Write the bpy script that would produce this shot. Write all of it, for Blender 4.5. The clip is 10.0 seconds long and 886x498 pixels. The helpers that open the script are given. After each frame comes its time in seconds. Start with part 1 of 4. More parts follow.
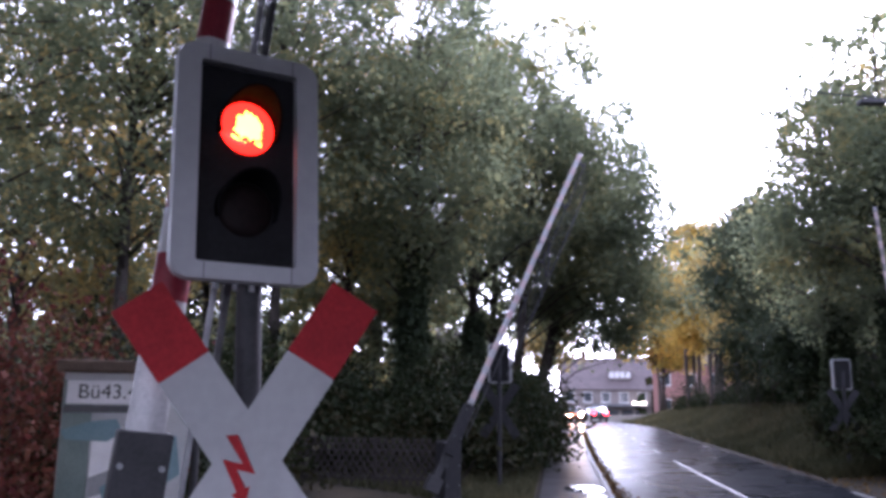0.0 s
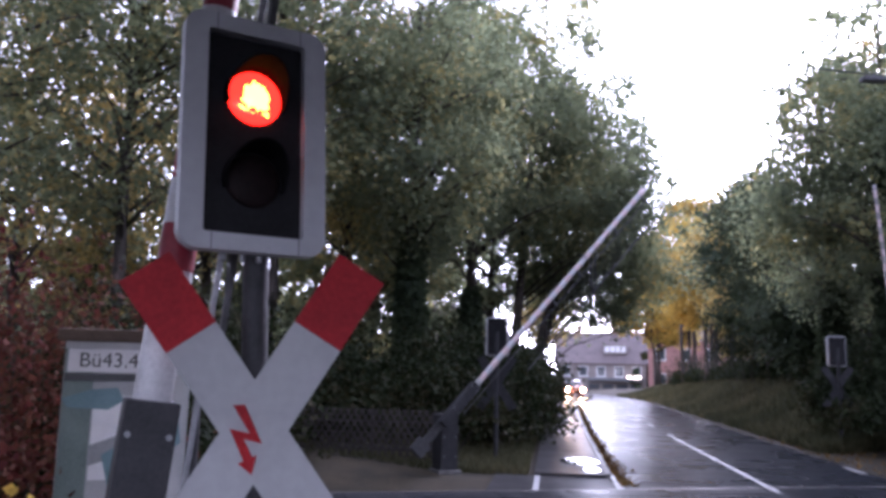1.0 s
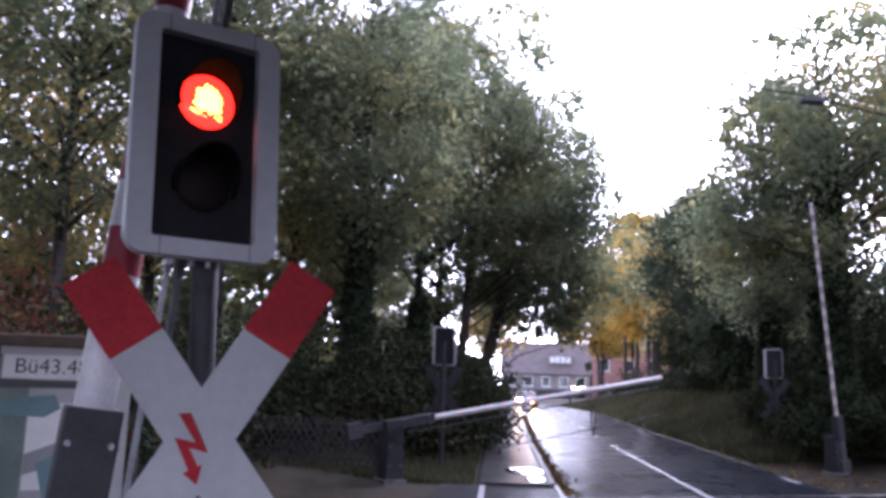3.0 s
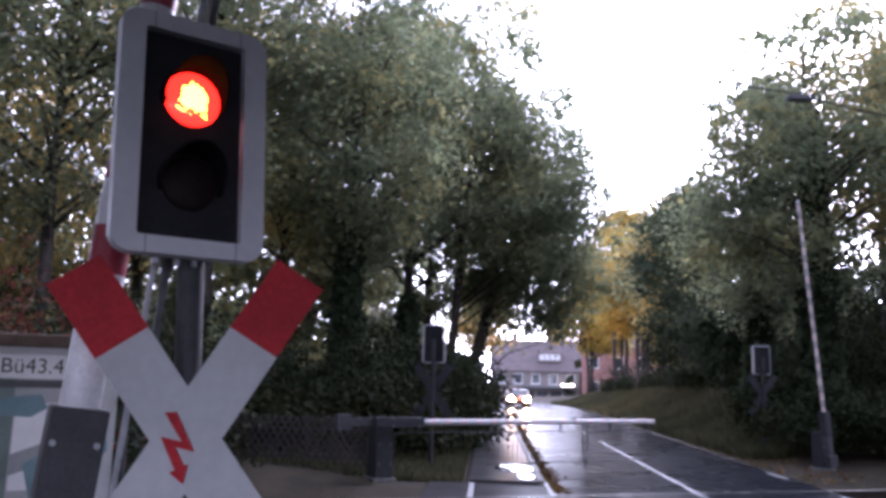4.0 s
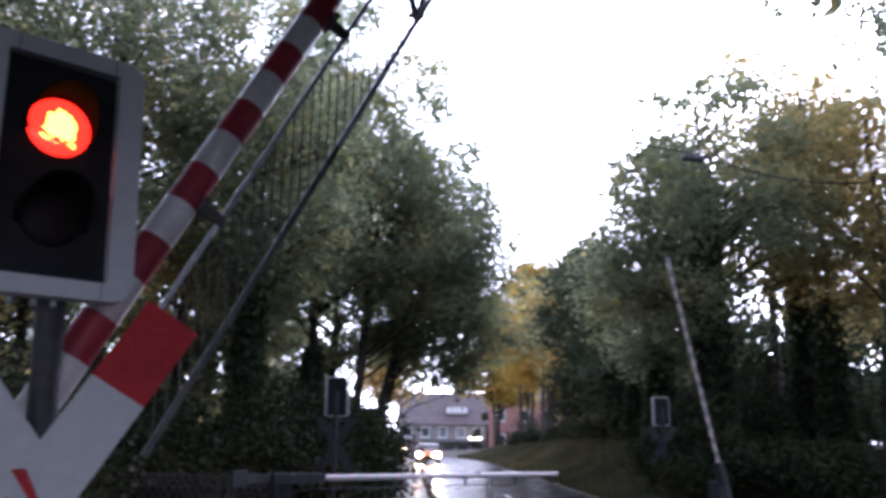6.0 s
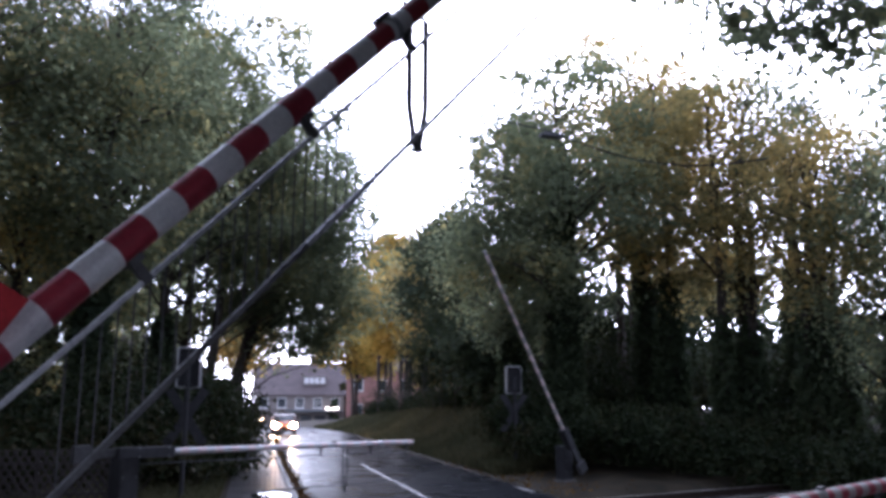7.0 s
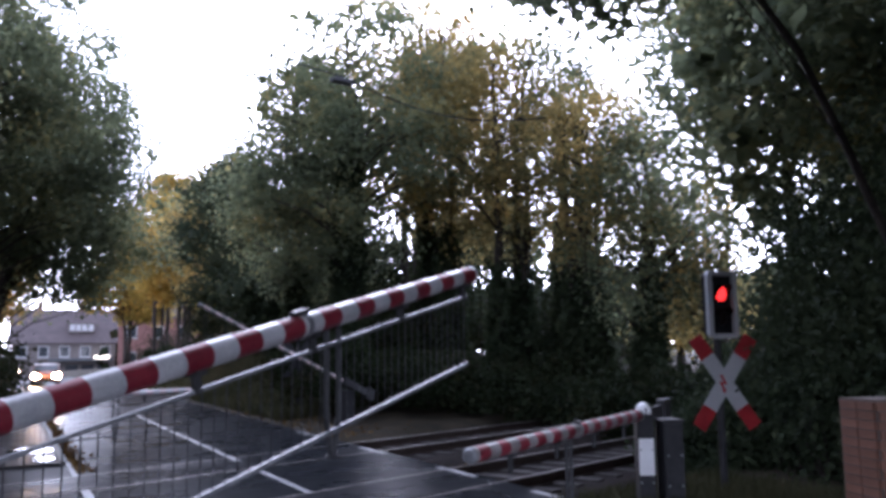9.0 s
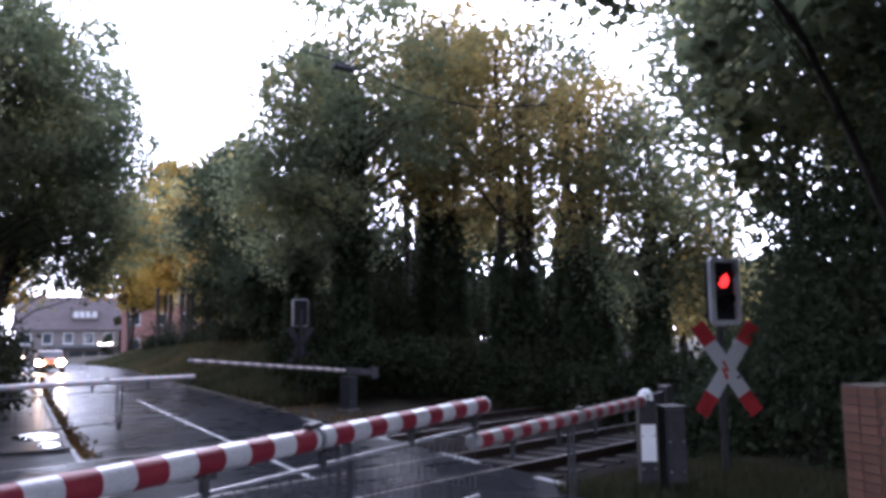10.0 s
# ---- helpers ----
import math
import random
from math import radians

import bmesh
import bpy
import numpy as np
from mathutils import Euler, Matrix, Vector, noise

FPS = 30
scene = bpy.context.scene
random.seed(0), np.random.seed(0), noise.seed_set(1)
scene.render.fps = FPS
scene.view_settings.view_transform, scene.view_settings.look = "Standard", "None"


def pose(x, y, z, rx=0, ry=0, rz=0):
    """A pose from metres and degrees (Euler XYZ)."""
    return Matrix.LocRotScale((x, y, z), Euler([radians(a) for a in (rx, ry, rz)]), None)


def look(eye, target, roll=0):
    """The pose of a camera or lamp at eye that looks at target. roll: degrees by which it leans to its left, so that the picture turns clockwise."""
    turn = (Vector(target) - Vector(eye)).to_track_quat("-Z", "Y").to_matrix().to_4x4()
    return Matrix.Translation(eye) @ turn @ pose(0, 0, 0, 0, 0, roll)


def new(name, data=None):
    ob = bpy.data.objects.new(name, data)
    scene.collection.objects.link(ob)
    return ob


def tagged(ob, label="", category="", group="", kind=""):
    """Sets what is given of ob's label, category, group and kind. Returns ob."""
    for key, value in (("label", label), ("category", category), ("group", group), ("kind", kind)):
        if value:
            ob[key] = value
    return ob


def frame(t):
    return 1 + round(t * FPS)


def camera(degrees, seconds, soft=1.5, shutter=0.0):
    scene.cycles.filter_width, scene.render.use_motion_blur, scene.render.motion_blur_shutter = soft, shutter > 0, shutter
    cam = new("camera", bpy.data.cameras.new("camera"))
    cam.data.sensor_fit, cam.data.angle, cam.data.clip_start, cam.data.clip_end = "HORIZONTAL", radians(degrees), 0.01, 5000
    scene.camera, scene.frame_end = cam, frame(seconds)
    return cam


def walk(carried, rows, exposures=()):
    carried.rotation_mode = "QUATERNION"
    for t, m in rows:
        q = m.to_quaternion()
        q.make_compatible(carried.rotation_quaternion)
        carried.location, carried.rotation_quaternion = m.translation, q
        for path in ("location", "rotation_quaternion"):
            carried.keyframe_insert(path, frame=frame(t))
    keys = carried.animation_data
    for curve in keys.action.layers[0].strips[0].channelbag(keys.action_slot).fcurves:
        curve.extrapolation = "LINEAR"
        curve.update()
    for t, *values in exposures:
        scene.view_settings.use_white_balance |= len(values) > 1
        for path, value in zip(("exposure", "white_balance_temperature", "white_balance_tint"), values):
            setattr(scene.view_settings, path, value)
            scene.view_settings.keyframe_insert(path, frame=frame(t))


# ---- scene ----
# ---------------------------------------------------------------- camera
cam = camera(57.0, 10.0, soft=3.6, shutter=0.4)
CAM = [
    (0.0, 0.036, 0, 1.9, -0.67, 10.52, -0.64),
    (0.5, 0.004, 0, 1.9, -1.27, 9.68, -0.73),
    (1.0, 0.0, 0, 1.9, -0.96, 8.63, -1.26),
    (1.5, 0.006, 0, 1.9, -1.15, 9.06, -1.07),
    (2.0, -0.008, 0, 1.9, -1.74, 9.38, -0.74),
    (2.5, -0.018, 0, 1.9, -3.67, 9.41, -1.57),
    (4.0, -0.008, 0, 1.9, -5.41, 9.23, -1.43),
    (4.5, 0.006, 0, 1.9, -4.69, 10.48, -0.82),
    (5.0, -0.012, 0, 1.9, -6.13, 10.36, -0.94),
    (5.2, -0.012, 0, 1.9, -6.11, 10.84, -0.94),
    (6.3, 0.105, 0.135, 1.885, -15.6, 13.24, -0.7),
    (6.5, 0.105, 0.135, 1.885, -18.15, 12.6, -0.6),
    (7.0, 0.105, 0.135, 1.885, -21.55, 11.05, -0.07),
    (7.5, 0.105, 0.135, 1.885, -23.19, 10.05, 0.14),
    (8.0, 0.105, 0.135, 1.885, -31.67, 7.03, -0.57),
    (8.5, 0.105, 0.135, 1.885, -36.61, 7.3, 0.91),
    (9.0, 0.105, 0.135, 1.885, -36.48, 7.22, 0.72),
    (9.5, 0.105, 0.135, 1.885, -36.43, 6.83, 0.92),
    (10.0, 0.105, 0.135, 1.885, -36.3, 6.3, 0.74),
]

walk(cam, [(t, pose(x, y, z, 90 + pitch, roll, yaw)) for t, x, y, z, yaw, pitch, roll in CAM],
     exposures=[(0.0, 2.3, 5450, 34), (5.0, 2.15, 5450, 34), (6.5, 1.75, 5350, 26), (8.5, 1.6, 5350, 26), (10.0, 1.8, 5350, 28)])

# ---------------------------------------------------------------- sky and light
world = bpy.data.worlds.new("overcast_sky")
scene.world = world
world.use_nodes = True
wn, wl = world.node_tree.nodes, world.node_tree.links
sky = wn.new("ShaderNodeTexSky")
sky.sky_type, sky.sun_disc = "NISHITA", False
sky.sun_elevation, sky.sun_rotation = radians(28), radians(35)
sky.air_density, sky.dust_density, sky.ozone_density = 1.0, 1.0, 1.0
grey = wn.new("ShaderNodeHueSaturation")
grey.inputs["Saturation"].default_value = 0.2
back = wn["Background"]
wl.new(sky.outputs["Color"], grey.inputs["Color"])
wl.new(grey.outputs["Color"], back.inputs["Color"])
back.inputs["Strength"].default_value = 0.3
sun = new("sun", bpy.data.lights.new("sun", "SUN"))
sun.data.energy, sun.data.angle, sun.data.color = 1.0, radians(25), (1.0, 0.97, 0.93)
sun.matrix_world = look((30, 43, 27), (0, 0, 0))


# ---------------------------------------------------------------- materials
def material(name):
    m = bpy.data.materials.new(name)
    m.use_nodes = True
    return m, m.node_tree.nodes, m.node_tree.links, m.node_tree.nodes["Principled BSDF"]


def surface(name, a, b, scale=6.0, rough=0.6, metal=0.0, bump=0.2, fine=60.0, spread=0.0, spec=0.5, low=0.35, high=0.65):
    """Two tones mixed by a coarse and a fine noise, with relief; spread: how much whole pieces differ."""
    m, n, l, p = material(name)
    co = n.new("ShaderNodeTexCoord")
    big, small = n.new("ShaderNodeTexNoise"), n.new("ShaderNodeTexNoise")
    big.inputs["Scale"].default_value, big.inputs["Detail"].default_value = scale, 6
    small.inputs["Scale"].default_value, small.inputs["Detail"].default_value = fine, 4
    l.new(co.outputs["Object"], big.inputs["Vector"])
    l.new(co.outputs["Object"], small.inputs["Vector"])
    mix = n.new("ShaderNodeMath")
    mix.operation = "MULTIPLY_ADD"
    mix.inputs[1].default_value = 0.4
    l.new(small.outputs["Fac"], mix.inputs[0])
    half = n.new("ShaderNodeMath")
    half.operation = "MULTIPLY"
    half.inputs[1].default_value = 0.6
    l.new(big.outputs["Fac"], half.inputs[0])
    l.new(half.outputs[0], mix.inputs[2])
    ramp = n.new("ShaderNodeValToRGB")
    ramp.color_ramp.elements[0].position, ramp.color_ramp.elements[1].position = low, high
    ramp.color_ramp.elements[0].color, ramp.color_ramp.elements[1].color = (*a, 1), (*b, 1)
    l.new(mix.outputs[0], ramp.inputs[0])
    out = ramp.outputs[0]
    if spread:
        info, hsv, rng = n.new("ShaderNodeObjectInfo"), n.new("ShaderNodeHueSaturation"), n.new("ShaderNodeMapRange")
        rng.inputs["To Min"].default_value, rng.inputs["To Max"].default_value = 1 - spread, 1 + spread
        l.new(info.outputs["Random"], rng.inputs["Value"])
        l.new(rng.outputs[0], hsv.inputs["Value"])
        l.new(out, hsv.inputs["Color"])
        out = hsv.outputs[0]
    l.new(out, p.inputs["Base Color"])
    rr = n.new("ShaderNodeMapRange")
    rr.inputs["To Min"].default_value, rr.inputs["To Max"].default_value = max(rough - 0.12, 0.03), min(rough + 0.12, 1)
    l.new(big.outputs["Fac"], rr.inputs["Value"])
    l.new(rr.outputs[0], p.inputs["Roughness"])
    p.inputs["Metallic"].default_value = metal
    p.inputs["Specular IOR Level"].default_value = spec
    if bump:
        bn = n.new("ShaderNodeBump")
        bn.inputs["Strength"].default_value, bn.inputs["Distance"].default_value = bump, 0.02
        l.new(mix.outputs[0], bn.inputs["Height"])
        l.new(bn.outputs[0], p.inputs["Normal"])
    return m


def foliage(name, tones, through_light=0.35):
    """Leaves: a tone for each leaf, matt with some light through the blade."""
    m, n, l, p = material(name)
    geo, ramp = n.new("ShaderNodeNewGeometry"), n.new("ShaderNodeValToRGB")
    co, patch = n.new("ShaderNodeTexCoord"), n.new("ShaderNodeTexNoise")
    patch.inputs["Scale"].default_value, patch.inputs["Detail"].default_value = 0.35, 3
    l.new(co.outputs["Object"], patch.inputs["Vector"])
    add = n.new("ShaderNodeMath")
    add.operation = "MULTIPLY_ADD"
    add.inputs[1].default_value = 0.45
    l.new(geo.outputs["Random Per Island"], add.inputs[0])
    stretch = n.new("ShaderNodeMapRange")
    stretch.inputs["From Min"].default_value, stretch.inputs["From Max"].default_value = 0.32, 0.68
    stretch.inputs["To Max"].default_value = 0.6
    l.new(patch.outputs["Fac"], stretch.inputs["Value"])
    l.new(stretch.outputs[0], add.inputs[2])
    els = ramp.color_ramp.elements
    while len(els) < len(tones):
        els.new(0.5)
    for i, c in enumerate(tones):
        els[i].position, els[i].color = i / (len(tones) - 1), (*c, 1)
    l.new(add.outputs[0], ramp.inputs[0])
    l.new(ramp.outputs[0], p.inputs["Base Color"])
    p.inputs["Roughness"].default_value = 0.75
    p.inputs["Specular IOR Level"].default_value = 0.1
    tr, mix = n.new("ShaderNodeBsdfTranslucent"), n.new("ShaderNodeMixShader")
    l.new(ramp.outputs[0], tr.inputs["Color"])
    mix.inputs[0].default_value = through_light
    l.new(p.outputs[0], mix.inputs[1])
    l.new(tr.outputs[0], mix.inputs[2])
    l.new(mix.outputs[0], n["Material Output"].inputs["Surface"])
    return m


def glowing(name, colour, strength, base=(0.02, 0.02, 0.02)):
    m, n, l, p = material(name)
    p.inputs["Base Color"].default_value = (*base, 1)
    p.inputs["Emission Color"].default_value = (*colour, 1)
    p.inputs["Emission Strength"].default_value = strength
    p.inputs["Roughness"].default_value = 0.2
    return m


def glass(name, tint, rough=0.03):
    m, n, l, p = material(name)
    p.inputs["Base Color"].default_value = (*tint, 1)
    p.inputs["Roughness"].default_value = rough
    p.inputs["Specular IOR Level"].default_value = 0.6
    return m


def wet_road(name, a, b, puddle=0.32):
    """Wet asphalt: dark aggregate, patches of standing film that mirror the sky."""
    m, n, l, p = material(name)
    co = n.new("ShaderNodeTexCoord")
    grain, patch, band = (n.new("ShaderNodeTexNoise") for _ in range(3))
    grain.inputs["Scale"].default_value, grain.inputs["Detail"].default_value = 90, 5
    patch.inputs["Scale"].default_value, patch.inputs["Detail"].default_value = 0.8, 6
    band.inputs["Scale"].default_value, band.inputs["Detail"].default_value = 4.0, 5
    for k in (grain, patch, band):
        l.new(co.outputs["Object"], k.inputs["Vector"])
    mix = n.new("ShaderNodeMath")
    mix.operation = "MULTIPLY_ADD"
    mix.inputs[1].default_value = 0.5
    half = n.new("ShaderNodeMath")
    half.operation = "MULTIPLY"
    half.inputs[1].default_value = 0.5
    l.new(band.outputs["Fac"], half.inputs[0])
    l.new(grain.outputs["Fac"], mix.inputs[0])
    l.new(half.outputs[0], mix.inputs[2])
    ramp = n.new("ShaderNodeValToRGB")
    ramp.color_ramp.elements[0].position, ramp.color_ramp.elements[1].position = 0.38, 0.62
    ramp.color_ramp.elements[0].color, ramp.color_ramp.elements[1].color = (*a, 1), (*b, 1)
    l.new(mix.outputs[0], ramp.inputs[0])
    l.new(ramp.outputs[0], p.inputs["Base Color"])
    rr = n.new("ShaderNodeMapRange")
    rr.inputs["From Min"].default_value, rr.inputs["From Max"].default_value = 0.4, 0.62
    rr.inputs["To Min"].default_value, rr.inputs["To Max"].default_value = puddle, puddle - 0.07
    l.new(patch.outputs["Fac"], rr.inputs["Value"])
    l.new(rr.outputs[0], p.inputs["Roughness"])
    p.inputs["Specular IOR Level"].default_value = 0.008
    bn = n.new("ShaderNodeBump")
    bn.inputs["Strength"].default_value, bn.inputs["Distance"].default_value = 0.12, 0.006
    l.new(mix.outputs[0], bn.inputs["Height"])
    l.new(bn.outputs[0], p.inputs["Normal"])
    return m


M_ASPHALT = wet_road("wet_asphalt", (0.009, 0.01, 0.012), (0.02, 0.022, 0.025))
M_PAVE = wet_road("wet_pavement", (0.022, 0.022, 0.023), (0.05, 0.048, 0.047), 0.42)
M_PANEL = wet_road("crossing_panel", (0.016, 0.017, 0.019), (0.036, 0.036, 0.039))
M_PAINT = surface("worn_road_paint", (0.06, 0.064, 0.068), (0.24, 0.24, 0.24), 5, 0.5, bump=0.1, low=0.3, high=0.5)
M_GROUND = surface("leaf_litter", (0.012, 0.012, 0.009), (0.045, 0.036, 0.023), 1.5, 0.95, bump=0.6, fine=18, spec=0.1)
M_BALLAST = surface("ballast_stone", (0.01, 0.0085, 0.008), (0.034, 0.028, 0.025), 9, 0.9, bump=0.8, fine=25, spec=0.04)
M_SLEEPER = surface("concrete_sleeper", (0.035, 0.032, 0.03), (0.09, 0.083, 0.078), 5, 0.85, bump=0.2, spread=0.2, spec=0.06)
M_RAIL = surface("rail_steel", (0.02, 0.014, 0.012), (0.045, 0.031, 0.025), 12, 0.7, 0.0, 0.2, spec=0.1)
M_RAILTOP = surface("polished_rail", (0.14, 0.125, 0.115), (0.24, 0.22, 0.21), 8, 0.4, 0.8, 0.05)
M_KERB = surface("kerb_concrete", (0.05, 0.048, 0.046), (0.12, 0.115, 0.11), 7, 0.7, bump=0.25, spread=0.15)
M_WHITE = surface("white_enamel", (0.23, 0.23, 0.236), (0.31, 0.31, 0.316), 3, 0.6, bump=0.03, fine=25, spec=0.12, low=0.25, high=0.75)
M_RED = surface("red_enamel", (0.17, 0.009, 0.011), (0.28, 0.016, 0.018), 4, 0.6, bump=0.03, spec=0.12)
M_BOOMWHITE = surface("boom_white", (0.29, 0.29, 0.295), (0.46, 0.46, 0.465), 6, 0.4, bump=0.06)
M_BOOMRED = surface("boom_red", (0.125, 0.011, 0.02), (0.21, 0.02, 0.031), 6, 0.5, bump=0.06, spec=0.25)
# Duller, browner white for the right and far right booms.
M_BOOMDULL = surface("dull_boom_white", (0.13, 0.12, 0.115), (0.3, 0.285, 0.275), 3, 0.55, bump=0.06)
# Bands of the two far booms, a much paler red than the near ones.
M_BOOMPALE = surface("pale_red_band", (0.4, 0.3, 0.29), (0.52, 0.42, 0.41), 6, 0.4, bump=0.05)
M_RIM = surface("pale_grey_rim", (0.3, 0.305, 0.32), (0.38, 0.385, 0.4), 4, 0.5, bump=0.02, fine=25, spec=0.3, low=0.25, high=0.75)
M_BLACK = surface("black_housing", (0.008, 0.008, 0.009), (0.016, 0.016, 0.018), 6, 0.5, bump=0.08, spec=0.12)
M_POST = surface("dark_post", (0.012, 0.012, 0.014), (0.03, 0.03, 0.033), 8, 0.6, 0.0, 0.1, spec=0.25)
M_GALV = surface("galvanised_steel", (0.15, 0.155, 0.165), (0.27, 0.275, 0.285), 14, 0.5, 0.6, 0.08)
M_DARKSTEEL = surface("dark_steel", (0.02, 0.02, 0.022), (0.055, 0.055, 0.058), 14, 0.55, 0.3, 0.1)
M_HUT = surface("hut_render", (0.36, 0.37, 0.38), (0.56, 0.57, 0.57), 1.6, 0.8, bump=0.15)
M_HUTGREEN = surface("faded_green_panel", (0.12, 0.17, 0.16), (0.22, 0.28, 0.26), 2.5, 0.7, bump=0.1)
M_HUTROOF = surface("mossy_hut_roof", (0.07, 0.05, 0.035), (0.17, 0.12, 0.09), 4, 0.85, bump=0.4)
M_TEAL = surface("teal_spray", (0.1, 0.2, 0.23), (0.2, 0.31, 0.34), 3, 0.6, bump=0.02)
M_GREYSPRAY = surface("grey_spray", (0.22, 0.23, 0.24), (0.34, 0.35, 0.36), 4, 0.6, bump=0.02)
M_GREYBAR = surface("grey_strip", (0.06, 0.065, 0.07), (0.1, 0.105, 0.11), 6, 0.6, bump=0.05)
M_PLATE = surface("white_plate", (0.68, 0.68, 0.69), (0.82, 0.82, 0.83), 5, 0.4, bump=0.02)
M_INK = surface("black_lettering", (0.015, 0.015, 0.015), (0.03, 0.03, 0.03), 8, 0.5, bump=0.0)
M_BARK = surface("wet_bark", (0.018, 0.015, 0.013), (0.06, 0.05, 0.042), 4, 0.9, bump=0.9, fine=22, spec=0.2)
M_FENCE = surface("weathered_fence_wood", (0.014, 0.012, 0.011), (0.045, 0.036, 0.032), 8, 0.85, bump=0.4, spread=0.25)
M_BRICK = surface("rough_brown_brick", (0.11, 0.048, 0.028), (0.19, 0.088, 0.054), 6, 0.85, bump=0.5, spread=0.2)
M_MORTAR = surface("mortar", (0.06, 0.045, 0.036), (0.11, 0.085, 0.07), 9, 0.9, bump=0.3)
M_HOUSEWALL = surface("pale_house_wall", (0.1, 0.086, 0.078), (0.155, 0.137, 0.125), 0.8, 0.9, bump=0.1)
M_REDWALL = surface("red_brick_wall", (0.15, 0.075, 0.065), (0.24, 0.125, 0.105), 0.9, 0.9, bump=0.2)
M_ROOF = surface("brown_roof_tiles", (0.045, 0.034, 0.034), (0.085, 0.066, 0.064), 1.2, 0.8, bump=0.4)
M_FRAME = surface("white_window_frame", (0.34, 0.34, 0.34), (0.48, 0.48, 0.48), 5, 0.4, bump=0.02)
M_GLASS = glass("dark_window_glass", (0.03, 0.035, 0.04))
M_PUDDLE = glass("standing_water", (0.02, 0.022, 0.025), 0.02)
M_LITSIGN = glowing("lit_shop_sign", (1.0, 0.86, 0.6), 2.2)
M_REDLAMP = glowing("red_lamp", (1.0, 0.012, 0.0), 1.6, (0.3, 0.01, 0.01))
M_REDCORE = glowing("red_lamp_core", (1.0, 0.42, 0.03), 2.6, (0.3, 0.05, 0.01))
M_REDFAR = glowing("far_red_lamp", (1.0, 0.03, 0.02), 0.8, (0.3, 0.01, 0.01))
M_HOOD = surface("matt_black_hood", (0.006, 0.006, 0.007), (0.012, 0.012, 0.013), 8, 0.9, bump=0.05, spec=0.0)
M_DEADLENS = surface("dark_lens", (0.006, 0.004, 0.004), (0.012, 0.007, 0.007), 30, 0.5, bump=0.05, spec=0.08)
M_HEAD = glowing("headlamp", (1.0, 0.6, 0.24), 480.0)
M_HEADDIM = glowing("dipped_headlamp", (1.0, 0.6, 0.24), 110.0)
M_TAIL = glowing("tail_lamp", (1.0, 0.02, 0.02), 12.0)
M_CARPAINT = surface("russet_car_paint", (0.07, 0.03, 0.022), (0.11, 0.045, 0.033), 2, 0.4, 0.0, 0.02, spec=0.3)
M_CARDARK = surface("dark_car_paint", (0.03, 0.03, 0.035), (0.05, 0.05, 0.055), 2, 0.25, 0.3, 0.02)
M_TYRE = surface("tyre_rubber", (0.015, 0.015, 0.015), (0.03, 0.03, 0.03), 20, 0.8, bump=0.2)
G1 = foliage("green_foliage", [(0.07, 0.092, 0.062), (0.125, 0.15, 0.088), (0.18, 0.2, 0.105), (0.34, 0.28, 0.1)], 0.65)
G2 = foliage("turning_foliage", [(0.11, 0.125, 0.07), (0.2, 0.19, 0.085), (0.38, 0.29, 0.1), (0.5, 0.32, 0.1)], 0.7)
G3 = foliage("yellow_foliage", [(0.14, 0.13, 0.035), (0.26, 0.2, 0.045), (0.4, 0.27, 0.055), (0.46, 0.26, 0.05)], 0.5)
G4 = foliage("ivy_foliage", [(0.022, 0.032, 0.02), (0.04, 0.054, 0.028), (0.065, 0.076, 0.04)], 0.4)
G5 = foliage("red_vine_foliage", [(0.03, 0.01, 0.01), (0.07, 0.018, 0.016), (0.09, 0.035, 0.02), (0.03, 0.035, 0.016)])
# Near-black tones: the shade low under the trees is put into the leaf colour.
G6 = foliage("shaded_hedge_foliage", [(0.008, 0.012, 0.006), (0.016, 0.023, 0.009), (0.035, 0.03, 0.014)], 0.2)
G7 = foliage("rough_grass", [(0.03, 0.036, 0.018), (0.05, 0.052, 0.026), (0.1, 0.085, 0.045)], 0.3)
G8 = foliage("fallen_leaves", [(0.06, 0.032, 0.014), (0.11, 0.062, 0.02), (0.16, 0.105, 0.03)], 0.1)


# ---------------------------------------------------------------- helpers for building
def mesh_of(bm, name, mat=None, smooth=False):
    me = bpy.data.meshes.new(name)
    bm.to_mesh(me)
    bm.free()
    for m in (mat if isinstance(mat, (list, tuple)) else [mat]):
        if m:
            me.materials.append(m)
    if smooth:
        me.polygons.foreach_set("use_smooth", [True] * len(me.polygons))
    return me


def part(name, bm, mat, parent=None, label="", at=None, smooth=False):
    """One mesh object, under a thing or a part."""
    me = bm if isinstance(bm, bpy.types.Mesh) else mesh_of(bm, name, mat, smooth)
    ob = new(name, me)
    if at is not None:
        ob.matrix_basis = at
    if parent:
        ob.parent = parent
    if label:
        ob["label"] = label
    return ob


def thing(name, m, label, category, group="", kind=""):
    ob = new(name)
    ob.empty_display_size = 0.1
    ob.matrix_basis = m
    return tagged(ob, label, category, group, kind)


def box(bm, sx, sy, sz, x=0.0, y=0.0, z=0.0, bevel=0.0, m=None):
    """A box sx by sy by sz with its middle at x, y, z."""
    r = bmesh.ops.create_cube(bm, size=1, matrix=(m or Matrix()) @ Matrix.Translation((x, y, z)) @ Matrix.Diagonal((sx, sy, sz, 1)))
    if bevel:
        edges = list({e for v in r["verts"] for e in v.link_edges})
        bmesh.ops.bevel(bm, geom=edges, offset=bevel, segments=2, affect="EDGES", profile=0.7)
    return bm


